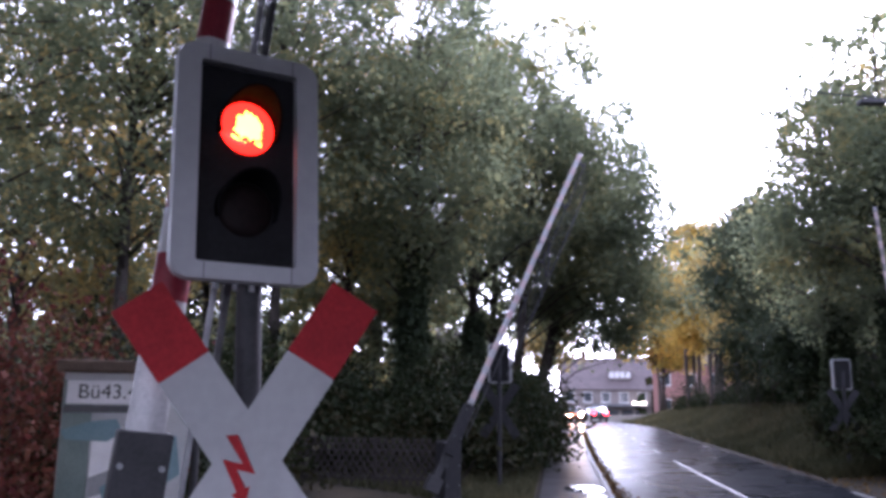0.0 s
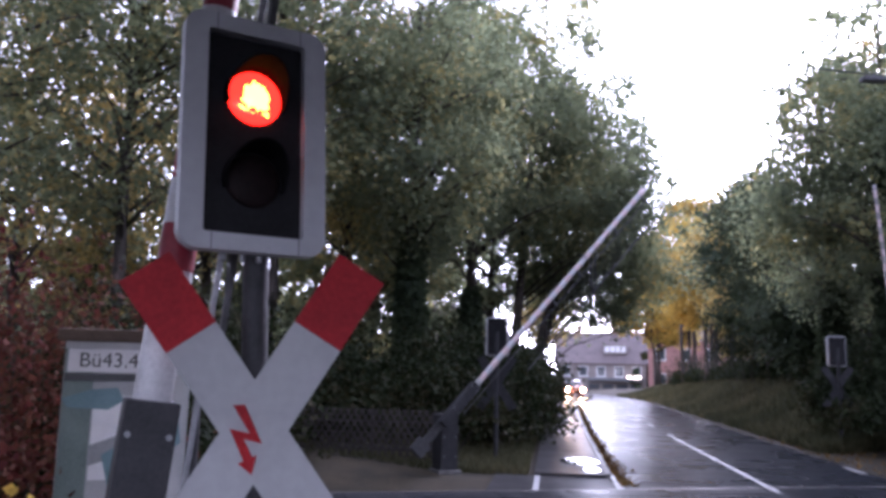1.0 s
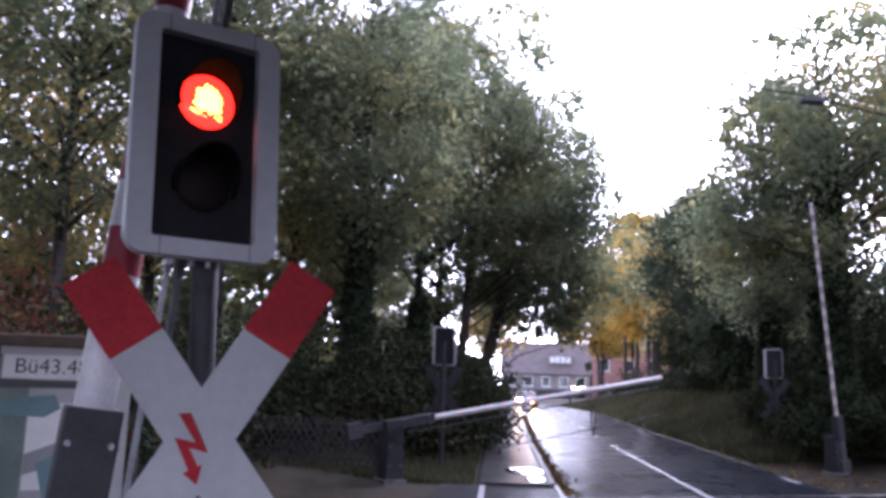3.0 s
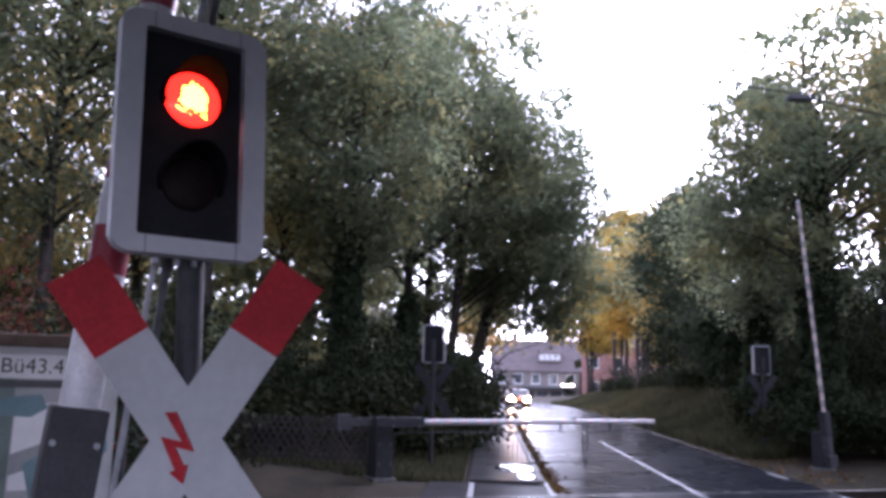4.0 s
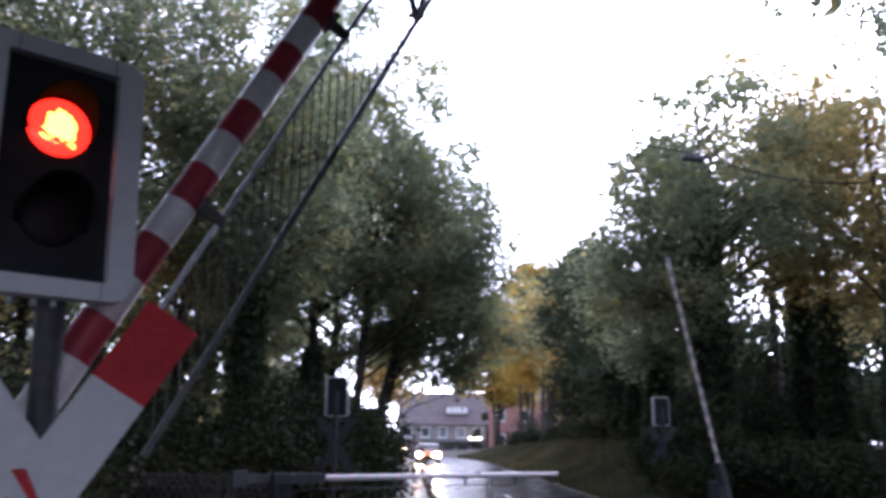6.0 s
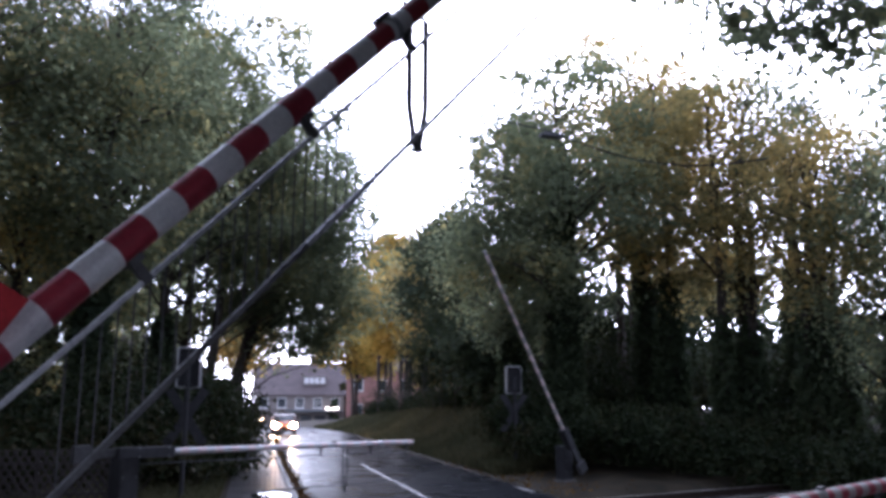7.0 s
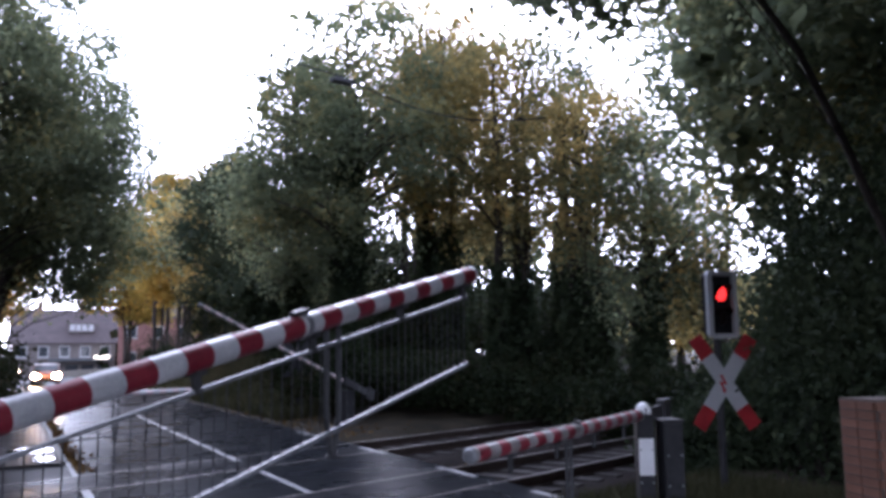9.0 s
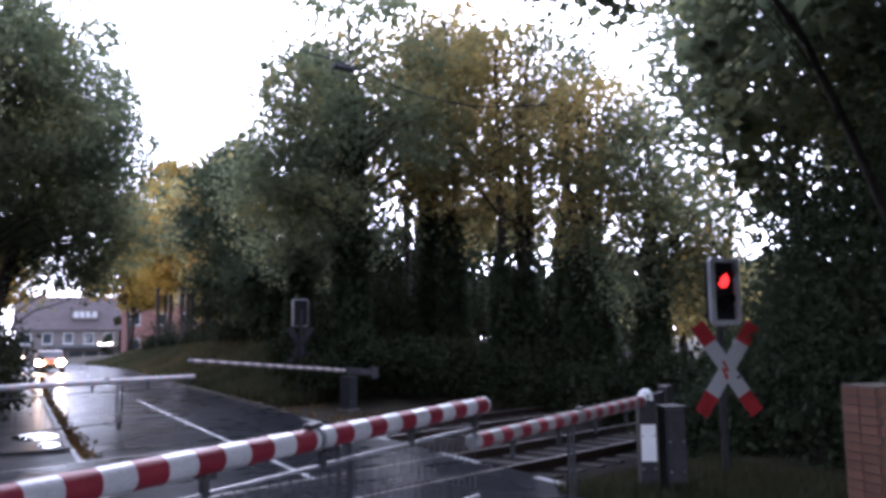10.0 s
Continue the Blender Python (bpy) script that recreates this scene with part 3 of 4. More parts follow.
DARKGREEN = "tall dense broad-leaved tree with dark green leaves"
TURNING = "tall broad-leaved tree turning yellow in autumn"
GOLD = "golden yellow autumn tree with slender trunks"
TREES = [
    # azimuth, distance, height, crown radius, crown base, leaves, label, extras
    (-33, 19, 15, 4.2, 3.0, G1, DARKGREEN, {}),
    (-27, 25, 17, 4.2, 3.0, G2, TURNING, {}),
    (-21, 21, 16, 3.8, 4.0, G1, DARKGREEN, {}),
    (-15.5, 27, 19, 4.4, 3.5, G2, TURNING, {}),
    (-11, 22, 17, 3.6, 4.5, G1, DARKGREEN, {}),
    (-6, 28, 20, 4.4, 4.0, G2, TURNING, {}),
    (-1.5, 24, 17, 3.6, 4.0, G1, DARKGREEN, dict(ivy=5.0)),
    (2.8, 29, 20.5, 4.7, 3.6, G1, DARKGREEN, dict(ivy=4.0, leaves=36000)),
    (4.2, 35, 19.5, 4.6, 3.0, G1, DARKGREEN, dict(size=0.16)),
    (5.4, 31, 18.8, 4.9, 4.2, G1, DARKGREEN, dict(lean=(1.6, 0.1), leaves=36000, clumps=190, limbs=6, thick=0.6)),
    (6.4, 33, 14.4, 4.0, 2.9, G1, DARKGREEN, dict(lean=(3.2, 0.3), leaves=36000, clumps=190, limbs=6, thick=0.6)),
    (6.2, 34, 11.6, 3.0, 3.5, G1, DARKGREEN, dict(lean=(3.5, 0.3), clumps=110, limbs=6, thick=0.5)),
    (-4, 37, 17, 4.5, 3.0, G1, DARKGREEN, {}),
    (-17, 36, 18, 4.5, 3.0, G1, DARKGREEN, {}),
    (30.0, 28, 15.3, 4.2, 2.2, G1, "dark ivy-clad tree with a dense green crown", dict(ivy=8.5)),
    (26.4, 31, 13.6, 3.1, 2.0, G1, DARKGREEN, dict(ivy=4.0)),
    (34.0, 35, 18.2, 4.9, 4.0, G2, TURNING, dict(stems=2, leaves=34000)),
    (37.5, 31, 14.6, 3.3, 3.8, G2, TURNING, dict(ivy=4.5, stems=2)),
    (41.0, 29, 13.6, 2.9, 3.6, G2, TURNING, dict(ivy=3.5, stems=3, leaves=18000, size=0.095, spread=0.8)),
    (44.3, 30, 14.0, 3.0, 3.6, G1, DARKGREEN, dict(ivy=5.0, stems=3, leaves=18000, size=0.095, spread=0.8)),
    (47.4, 27, 11.8, 2.7, 4.0, G2, TURNING, dict(ivy=4.0, stems=3, leaves=17000, size=0.095, spread=0.8)),
    (50.6, 26, 10.0, 2.4, 2.5, G1, DARKGREEN, dict(ivy=4.0, leaves=16000, size=0.095)),
    (53.4, 27, 8.2, 1.9, 1.5, G2, TURNING, dict(stems=2, leaves=13000, size=0.095)),
    (17.6, 76, 17.5, 5.6, 4.4, G3, GOLD, dict(stems=3, size=0.3, leaves=15000)),
    (18.9, 66, 13.0, 4.2, 3.0, G3, GOLD, dict(stems=3, size=0.26, leaves=14000)),
    (15.7, 86, 11.6, 5.2, 3.4, G3, GOLD, dict(stems=3, size=0.3, leaves=14000)),
    (20.6, 74, 16.5, 4.6, 1.4, G2, TURNING, dict(size=0.3, leaves=14000)),
    (21.2, 58, 14.0, 4.0, 3.0, G2, TURNING, dict(stems=2, size=0.25, leaves=9000)),
    (22.6, 48, 13.0, 4.2, 1.0, G4, DARKGREEN, dict(size=0.18, leaves=20000)),
    (7.9, 62, 10.5, 2.8, 4.0, G2, "slender half-bare tree before the far house", dict(leaves=8000, size=0.22)),
    (59.6, 19, 12.5, 3.2, 3.4, G1, DARKGREEN, dict(leaves=15000)),
    (66.5, 16.8, 14.5, 4.9, 1.6, G1, "large dark tree behind the red warning signal", dict(ivy=6.0, leaves=38000, size=0.15, clumps=220, limbs=4, thick=0.4, spread=1.0, fill=2.6)),
]
for i, (g, dist, h, r, base, mat, label, extra) in enumerate(TREES):
    kw = dict(leaves=28000, size=0.112, spread=0.95, clumps=150)
    kw.update(extra)
    if g < -9:
        kw["leaves"], kw["fill"] = 19000, 1.7
    tree(on_ground(az(g, dist)), h, r, base, mat, label, 11 + i, **kw)
# lower woodland farther back, closing the gaps under the crowns
for i, (g, dist) in enumerate([(-36, 30), (-30, 34), (-24, 38), (-19, 44), (-13, 40), (-8, 46), (-3, 44), (1.5, 42), (-6, 36), (-22, 31), (25, 44), (28.5, 40), (32.5, 44), (36.5, 41), (40.5, 44), (46.5, 44)]):
    h = (7.4 if g > 20 else 13.0) + 2.0 * math.sin(i * 2.4)
    tree(on_ground(az(g, dist)), h, 2.9 if g > 20 else 3.6, 0.6, G4 if g > 20 else G1 if i % 3 else G2, "dark low tree in the wood behind", 120 + i, leaves=6000 if g < 20 else 6500, size=0.22, spread=1.0, trunk=0.14, clumps=90)
# unseen trees added behind the viewer, blocking skylight from surfaces that face it
for i, (x, y, h) in enumerate([(-6, -5, 21), (-1.5, -6, 24), (4.0, -6, 23), (9.5, -5, 21), (-8, 1.5, 18), (13, -1, 17)]):
    tree(Vector((x, y, -0.1)), h, 4.6, 1.0, G1, DARKGREEN, 150 + i, leaves=13000, size=0.5, spread=1.3, clumps=110, limbs=4)
# more unseen trees added at both sides, to darken the lower wood
for i, (g, dist) in enumerate([(-62, 15), (-78, 19), (-100, 14), (88, 15), (104, 19), (125, 16)]):
    tree(on_ground(az(g, dist)), 22.0, 5.4, 2.0, G1, "unseen tall tree added at the side to block low skylight", 180 + i, leaves=9000, size=0.5, spread=1.4, clumps=110, limbs=4)
# unseen crowns added above the viewer, shading signal, boom and near road
for i, (x, y, lx, ly) in enumerate([(-4.6, -1.6, 2.6, 1.0), (9.6, -2.6, -2.4, 1.6), (1.5, -9.5, 0, 2.5), (11.0, 1.0, -2.0, 1.4), (-6.2, 2.6, 1.4, 0.4)]):
    tree(Vector((x, y, -0.1)), 18.0, 6.6, 7.4, G1, "unseen tall tree added overhead to dim the foreground", 170 + i, leaves=9000, size=0.5, spread=1.4, clumps=110, lean=(lx, ly), limbs=4, trunk=0.3)
# the overhanging bough of the tree by the signal
tree(on_ground(az(71, 11.5)), 9.8, 3.1, 5.2, G1, "tree with a dark bough hanging over the road", 77, leaves=24000, size=0.075, lean=(-4.1, 2.0), squash=0.85, clumps=170, spread=0.5, trunk=0.06, limbs=14, thick=0.25)

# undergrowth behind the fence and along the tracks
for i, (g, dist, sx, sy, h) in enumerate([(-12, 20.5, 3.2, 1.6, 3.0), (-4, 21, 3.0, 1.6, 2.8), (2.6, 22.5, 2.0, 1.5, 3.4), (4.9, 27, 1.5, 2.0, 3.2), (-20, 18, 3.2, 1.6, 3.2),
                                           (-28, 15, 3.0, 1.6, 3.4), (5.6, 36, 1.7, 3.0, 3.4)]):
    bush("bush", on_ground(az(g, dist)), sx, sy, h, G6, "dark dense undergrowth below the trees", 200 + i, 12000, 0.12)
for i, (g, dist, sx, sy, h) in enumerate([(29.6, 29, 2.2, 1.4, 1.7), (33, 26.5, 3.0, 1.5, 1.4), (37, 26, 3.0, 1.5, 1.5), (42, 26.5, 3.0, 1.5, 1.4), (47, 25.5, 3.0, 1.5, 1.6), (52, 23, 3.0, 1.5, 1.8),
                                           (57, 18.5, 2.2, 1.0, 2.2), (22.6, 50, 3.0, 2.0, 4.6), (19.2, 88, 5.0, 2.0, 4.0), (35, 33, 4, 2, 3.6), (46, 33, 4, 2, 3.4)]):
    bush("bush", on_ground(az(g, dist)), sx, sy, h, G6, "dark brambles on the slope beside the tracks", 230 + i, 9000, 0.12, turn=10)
for i, (g, dist, sx, sy, h) in enumerate([(60.8, 15.4, 1.0, 0.9, 3.6), (64, 14.2, 1.0, 0.9, 5.0), (69, 12.6, 1.2, 1.0, 5.6), (55.5, 15.8, 1.4, 0.6, 1.3)]):
    bush("ivy_hedge", on_ground(az(g, dist)), sx, sy, h, G4, "tall dark ivy-covered hedge behind the red signal", 260 + i, 20000, 0.085, category="hedge", clumps=110)
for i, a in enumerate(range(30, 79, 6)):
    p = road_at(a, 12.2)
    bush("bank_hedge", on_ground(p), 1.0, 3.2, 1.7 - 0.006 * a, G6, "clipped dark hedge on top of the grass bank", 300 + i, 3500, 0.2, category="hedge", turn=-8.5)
for i, (g, dist, sx, sy, h, m, lab) in enumerate([(-36.0, 8.4, 0.7, 0.8, 3.0, G5, "shrub with dark red autumn leaves beside the hut"), (-41, 6.4, 0.7, 0.7, 2.3, G5, "shrub with dark red autumn leaves beside the hut"),
                                                    (-29.5, 11.5, 1.5, 1.0, 4.3, G5, "tall shrub with dark red autumn leaves behind the hut"),
                                                    (-22.5, 13.0, 1.5, 1.0, 3.6, G6, "dark shrub behind the hut"),
                                                    (-27.2, 6.6, 0.16, 0.2, 1.3, G3, "small yellow-leaved shrub before the hut")]):
    bush("shrub", on_ground(az(g, dist)), sx, sy, h, m, lab, 330 + i, 9000 if i < 4 else 1500, 0.075)


# the far wood that closes the view, on both sides of the road
rng = np.random.default_rng(9)
far = []
while len(far) < 52000:
    g = rng.uniform(-75, 110)
    if 7.0 < g < 13.0:
        continue
    rise = min(1.0, max(0.0, (g - 20) / 8)) * 6.0 + min(1.0, max(0.0, (-2 - g) / 6)) * 6.0
    top = 5.5 + rise + (2.5 + 0.4 * rise) * noise.noise(Vector((g * 0.35, 0, 3)))
    far.append(tuple(az(g, 125 + rng.normal() * 6, top * rng.random() ** 0.8)))
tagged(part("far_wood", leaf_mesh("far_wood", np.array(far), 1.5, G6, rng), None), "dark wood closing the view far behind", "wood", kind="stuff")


# grass tufts on the verges
def grass(seed, n, place, h, label, w=0.02):
    rng = np.random.default_rng(seed)
    vs, fs = [], []
    for _ in range(n):
        p = place(rng)
        a, s = rng.uniform(0, 6.28), h * rng.uniform(0.5, 1.3)
        dx, dy = w * math.cos(a), w * math.sin(a)
        lx, ly = rng.normal(size=2) * 0.35 * s
        k = len(vs)
        vs += [(p.x - dx, p.y - dy, p.z), (p.x + dx, p.y + dy, p.z), (p.x + lx, p.y + ly, p.z + s)]
        fs.append((k, k + 1, k + 2))
    me = bpy.data.meshes.new("grass")
    me.from_pydata(vs, [], fs)
    me.materials.append(G7)
    tagged(part("grass", me, None), label, "grass", kind="stuff")


grass(1, 16000, lambda r: on_ground(road_at(r.uniform(16.5, 26), -0.5 - abs(r.normal()) * 2.2)), 0.16, "short wet grass on the verge before the fence")
grass(2, 40000, lambda r: on_ground(road_at(24 + 60 * r.random() ** 1.6, r.uniform(7.2, 12.5))), 0.34, "rough yellowish grass on the bank beside the road", 0.05)
grass(3, 9000, lambda r: on_ground(Vector((r.uniform(7.3, 10.5), r.uniform(5.2, 7.6), 0))), 0.22, "rough grass by the barrier drive")
grass(4, 9000, lambda r: on_ground(Vector((r.uniform(-6, -1), r.uniform(3.5, 8), 0))), 0.2, "rough grass round the hut")

# fallen leaves along the gutter and verges
rng = np.random.default_rng(5)
pts = [road_at(rng.uniform(15, 55), 1.17 + abs(rng.normal()) * 0.13, 0.012) for _ in range(2600)]
pts += [on_ground(road_at(rng.uniform(-3, 30), 6.9 + abs(rng.normal()) * 1.2), 0.02) for _ in range(1500)]
part("fallen_leaves", leaf_mesh("fallen_leaves", np.array([tuple(p) for p in pts]), 0.07, G8, rng), None)
tagged(bpy.data.objects["fallen_leaves"], "brown fallen leaves along the gutter", "leaves", kind="stuff")


# ---------------------------------------------------------------- crossing signals
def bolt_outline(s):
    return [(x * s / 120, z * s / 120) for x, z in ((-23, 59), (-3, 59), (27, -8), (-4, 1), (11, -30), (18, -27), (10, -60), (-13, -40), (-4, -36), (-28, 19), (6, 10))]


def crossing_signal(m, label, near, cross_z, lamp_z, lit=True, behind=False, off=0.0, cross_turn=0.0, head_turn=0.0):
    """A post with a two-lens light housing in a pale rim and a red-and-white X below; front faces -y."""
    t = thing("crossing_signal", m, label, "railway signal", "crossing signals")
    bm = bmesh.new()
    rod(bm, (off, 0.1, -0.2), (off, 0.1, lamp_z + 0.1), 0.048, n=20)
    part("post", bm, M_POST, t, smooth=False)
    h = bmesh.new()
    prism(h, rounded(0.43, 0.82, 0.04), 0.12, pose(0, 0.055, lamp_z))
    housing = part("housing", h, M_BLACK, t, at=pose(0, 0, lamp_z, -4 if head_turn else 0, 1.6 if head_turn else 0, head_turn) @ pose(0, 0, -lamp_z))
    bm = bmesh.new()
    ring(bm, rounded(0.54, 0.89, 0.07, 8), rounded(*((0.45, 0.83) if behind else (0.37, 0.765)), 0.012, 8), 0.05, -0.02)
    rim_ob = part("rim", bm, M_RIM, housing, "pale grey rim", at=pose(0, 0, lamp_z))
    for z in (0.412, -0.412):
        for x in (-0.155, 0.165):
            bm = bmesh.new()
            box(bm, 0.003, 0.003, 0.066, x, -0.0455, z + lamp_z)
            part("seam", bm, M_GREYBAR, housing)
    for z, mat, on in ((0.15, M_REDLAMP if near else M_REDFAR, True), (-0.17, M_DEADLENS, False)):
        bm = bmesh.new()
        bmesh.ops.create_uvsphere(bm, u_segments=24, v_segments=12, radius=0.104, matrix=pose(0, -0.006, lamp_z + z) @ Matrix.Diagonal((1, 0.25, 1, 1)))
        lens = part("lens", bm, mat if lit else M_DEADLENS, housing, "glowing red lens" if on and lit else "unlit dark lens", smooth=True)
        if on and near and lit:
            bm = bmesh.new()
            bmesh.ops.create_uvsphere(bm, u_segments=20, v_segments=10, radius=0.055, matrix=pose(0, -0.022, lamp_z + z) @ Matrix.Diagonal((1, 0.3, 1, 1)))
            crng = random.Random(4)
            for v in bm.verts:
                f = crng.uniform(0.84, 1.2)
                v.co.x, v.co.z = v.co.x * f, lamp_z + z + (v.co.z - lamp_z - z) * f
            part("lamp_core", bm, M_REDCORE, lens, "bright centre of the lamp", smooth=True)
            # Streaks of the lamp's glare, modelled as thin glowing slips below the core.
            for q in range(7):
                bm = bmesh.new()
                box(bm, 0.045 * crng.uniform(0.5, 1.2), 0.004, 0.005, 0, 0, 0, 0, pose(crng.uniform(-0.05, 0.05), -0.024, lamp_z + z - 0.035 - 0.03 * crng.random(), 0, crng.uniform(15, 35), 0))
                part("light_streak", bm, M_REDCORE, lens, "bright streak of lamp light on the lens")
        bm = bmesh.new()
        n = 18
        vs = []
        for i in range(n + 1):
            a = radians(-20 + 220 * i / n)
            x, zz = 0.115 * math.cos(a), 0.115 * math.sin(a)
            dep = 0.17 * (0.3 + 0.7 * max(0, math.sin(a)))
            vs.append([bm.verts.new((x * k, y, lamp_z + z + zz * k)) for k, y in ((1, 0.0), (1, -dep), (0.95, -dep), (0.95, 0.0))])
        for p, q in zip(vs, vs[1:]):
            for k in range(4):
                bm.faces.new((p[k], p[(k + 1) % 4], q[(k + 1) % 4], q[k]))
        bmesh.ops.recalc_face_normals(bm, faces=bm.faces)
        part("visor", bm, M_HOOD, housing, "black lamp hood")
    for x in (-0.02, 0.04, -0.09):
        bm = bmesh.new()
        rod(bm, (x, 0.03, lamp_z - 0.465), (x, 0.03, lamp_z - 0.41), 0.012, n=8)
        part("bolt", bm, M_GALV, housing)
    X = new("cross")
    X.parent = t
    X.matrix_basis = pose(off, 0.0, cross_z, 0, 0, cross_turn)
    X["label"] = "red-tipped white X-shaped warning sign"
    w, L, red = 0.2, 0.7, 0.3
    for s, y in ((1, 0.0), (-1, 0.008)):
        a = pose(0, y, 0, 0, 33.5 * s, 0)
        bm = bmesh.new()
        box(bm, w, 0.006, 2 * (L - red), 0, 0, 0, 0, a)
        part("arm", bm, M_POST if behind else M_WHITE, X, "grey back of the arm" if behind else "white enamel arm")
        for e in (1, -1):
            bm = bmesh.new()
            box(bm, w, 0.006, red - 0.001, 0, 0, e * (L - red / 2), 0, a)
            part("arm_end", bm, M_POST if behind else M_RED, X, "grey back of the arm" if behind else "red enamel end of the arm")
    if behind:
        return t
    bm = bmesh.new()
    prism(bm, bolt_outline(0.245), 0.004, pose(-0.027, -0.008, -0.025))
    part("lightning_mark", bm, M_RED, X, "red lightning arrow")
    return t


NEAR_SIGNAL = pose(-0.705 + 0.138, 2.937 + 0.03, 0, 0, -2.3, 13.5)
crossing_signal(NEAR_SIGNAL, "lit red crossing signal above a red and white X sign", True, 1.68, 2.75, off=0.02, head_turn=17)
p = az(55.3, 11.5) + Vector((0.1, 0.13, 0))
crossing_signal(pose(p.x, p.y, 0, 0, 0, -8.5), "lit red crossing signal beside an ivy hedge", False, 1.45, 2.47, cross_turn=-22)
p = az(4.7, 18.9)
crossing_signal(pose(p.x, p.y, 0, 0, 0, 171), "far crossing signal seen from behind by the undergrowth", False, 1.7, 2.75, False, True)
p = az(26.5, 27)
crossing_signal(pose(p.x, p.y, ground_z(p.x, p.y), 0, 0, 171), "far crossing signal seen from behind below the trees", False, 1.7, 2.75, False, True)


# ---------------------------------------------------------------- barriers
def barrier(pivot, heading, length, first, label, radius=0.07, pitch=0.36, legs_at=0.0, skirt=(0, 0), step=0.09, clamps=(), hang=0.44, up=0.2, leg=1.0, holder=0.0, band=None, root=-1.0, plain=None, rail=None):
    """A striped boom at its pivot, with clamps, a hanging lattice and a swinging support leg. Returns what swings."""
    t = thing("barrier_boom", pivot, label, "barrier", "barrier booms")
    bm = bmesh.new()
    n, cuts = 20, [-0.25 if not holder else holder - 0.1]
    s = first
    while s > cuts[0]:
        cuts += [q for q in (s - pitch / 4, s + pitch / 4) if cuts[0] < q < length]
        s -= pitch
    cuts = sorted(cuts + [length] + [root] * (root > 0))
    rings = []
    for c in cuts:
        r = radius * (1 - 0.12 * max(0, c) / length)
        rings.append([bm.verts.new((c, r * math.cos(2 * math.pi * k / n), r * math.sin(2 * math.pi * k / n))) for k in range(n)])
    for a, b, c0, c1 in zip(rings, rings[1:], cuts, cuts[1:]):
        f = ((c0 + c1) / 2 - first + pitch * 100) / pitch
        is_red = abs(f - round(f)) < 0.25 and (c0 + c1) / 2 > root
        for k in range(n):
            face = bm.faces.new((a[k], b[k], b[(k + 1) % n], a[(k + 1) % n]))
            face.material_index = int(is_red)
            face.smooth = True
    bm.faces.new(rings[0])
    bm.faces.new(rings[-1][::-1])
    bmesh.ops.recalc_face_normals(bm, faces=bm.faces)
    part("boom_tube", bm, [plain or M_BOOMWHITE, band or M_BOOMRED], t, "red and white banded tube")
    bm = bmesh.new()
    rod(bm, (length, 0, 0), (length + 0.03, 0, 0), radius * 0.9, radius * 0.7, 16)
    part("end_cap", bm, M_GALV, t, "pale end cap")
    bm = bmesh.new()
    box(bm, 0.9, 0.05, 0.16, -0.45, 0.07, 0, 0.01)
    box(bm, 0.3, 0.12, 0.3, -0.85, 0.07, 0, 0.02)
    part("counterweight", bm, M_DARKSTEEL, t, "dark steel counterweight arm")
    if holder:
        bm = bmesh.new()
        box(bm, holder + 0.25, 0.2, 0.19, (holder - 0.25) / 2, 0, 0, 0.012)
        hold = part("boom_holder", bm, M_POST, t, "dark steel box holding the boom")
        for x in (0.12, holder - 0.12):
            for z in (-0.07, 0.07):
                bm = bmesh.new()
                rod(bm, (x, -0.1, z), (x, -0.114, z), 0.011, n=8)
                part("bolt", bm, M_GALV, hold)
    swing = []
    for s in clamps:
        bm = bmesh.new()
        box(bm, 0.07, radius * 1.5, 0.03, s, 0, -radius * 0.98, 0.006)
        box(bm, 0.045, 0.03, up - radius + 0.03, s, 0, -(up + radius) / 2, 0.004)
        part("clamp", bm, M_DARKSTEEL, t, "dark clamp holding the lattice")
    if legs_at:
        bm = bmesh.new()
        ring(bm, rounded(radius * 2.1, radius * 2.1, radius * 1.04), rounded(radius * 1.8, radius * 1.8, radius * 0.89), 0.03)
        bmesh.ops.transform(bm, matrix=pose(legs_at - 0.33, 0, 0, 0, 0, 90), verts=bm.verts)
        part("joint_ring", bm, M_GALV, t, "grey joint ring")
    if skirt[1]:
        bm = bmesh.new()
        box(bm, skirt[1] - 0.2, 0.018, 0.022, (0.2 + skirt[1]) / 2, 0, -up, 0.004)
        part("upper_rail", bm, rail or M_GALV, t, "metal rail")
        bm = bmesh.new()
        # Inner stretch in darker steel: the missing sky sheen is put into the colour.
        split = skirt[0] + 0.35 * (skirt[1] - skirt[0])
        for s0, s1, mat, lab in ((skirt[0], split, M_DARKSTEEL, "inner rail coloured dark, without the sky's sheen"), (split, skirt[1], rail or M_GALV, "metal rail")):
            bm = bmesh.new()
            box(bm, s1 - s0, 0.022, 0.027, (s0 + s1) / 2, 0, 0, 0.005)
            low = part("lower_rail", bm, mat, t, lab)
            swing.append((low, (0, -up, hang), False))
        bm = bmesh.new()
        rod(bm, (0, 0, 0), (0, 0, -hang), 0.0036, n=5)
        bar_me = mesh_of(bm, "hanging_bar", M_DARKSTEEL)
        s = skirt[0] + 0.05
        while s < skirt[1]:
            b = part("hanging_bar", bar_me, None, t)
            swing.append((b, (s, -up, 0), True))
            s += step
    if legs_at:
        bm = bmesh.new()
        for x in (-0.06, 0.06):
            rod(bm, (x, 0.04, -0.08), (x, 0.04, -leg * 0.72), 0.018, n=8)
            rod(bm, (x, 0.04, -leg * 0.72), (x * 0.2, 0.04, -leg), 0.018, n=8)
            rod(bm, (x - 0.06, 0.03, -0.01), (x, 0.04, -0.1), 0.012, n=8)
        box(bm, 0.07, 0.05, 0.02, 0, 0.04, -leg, 0.004)
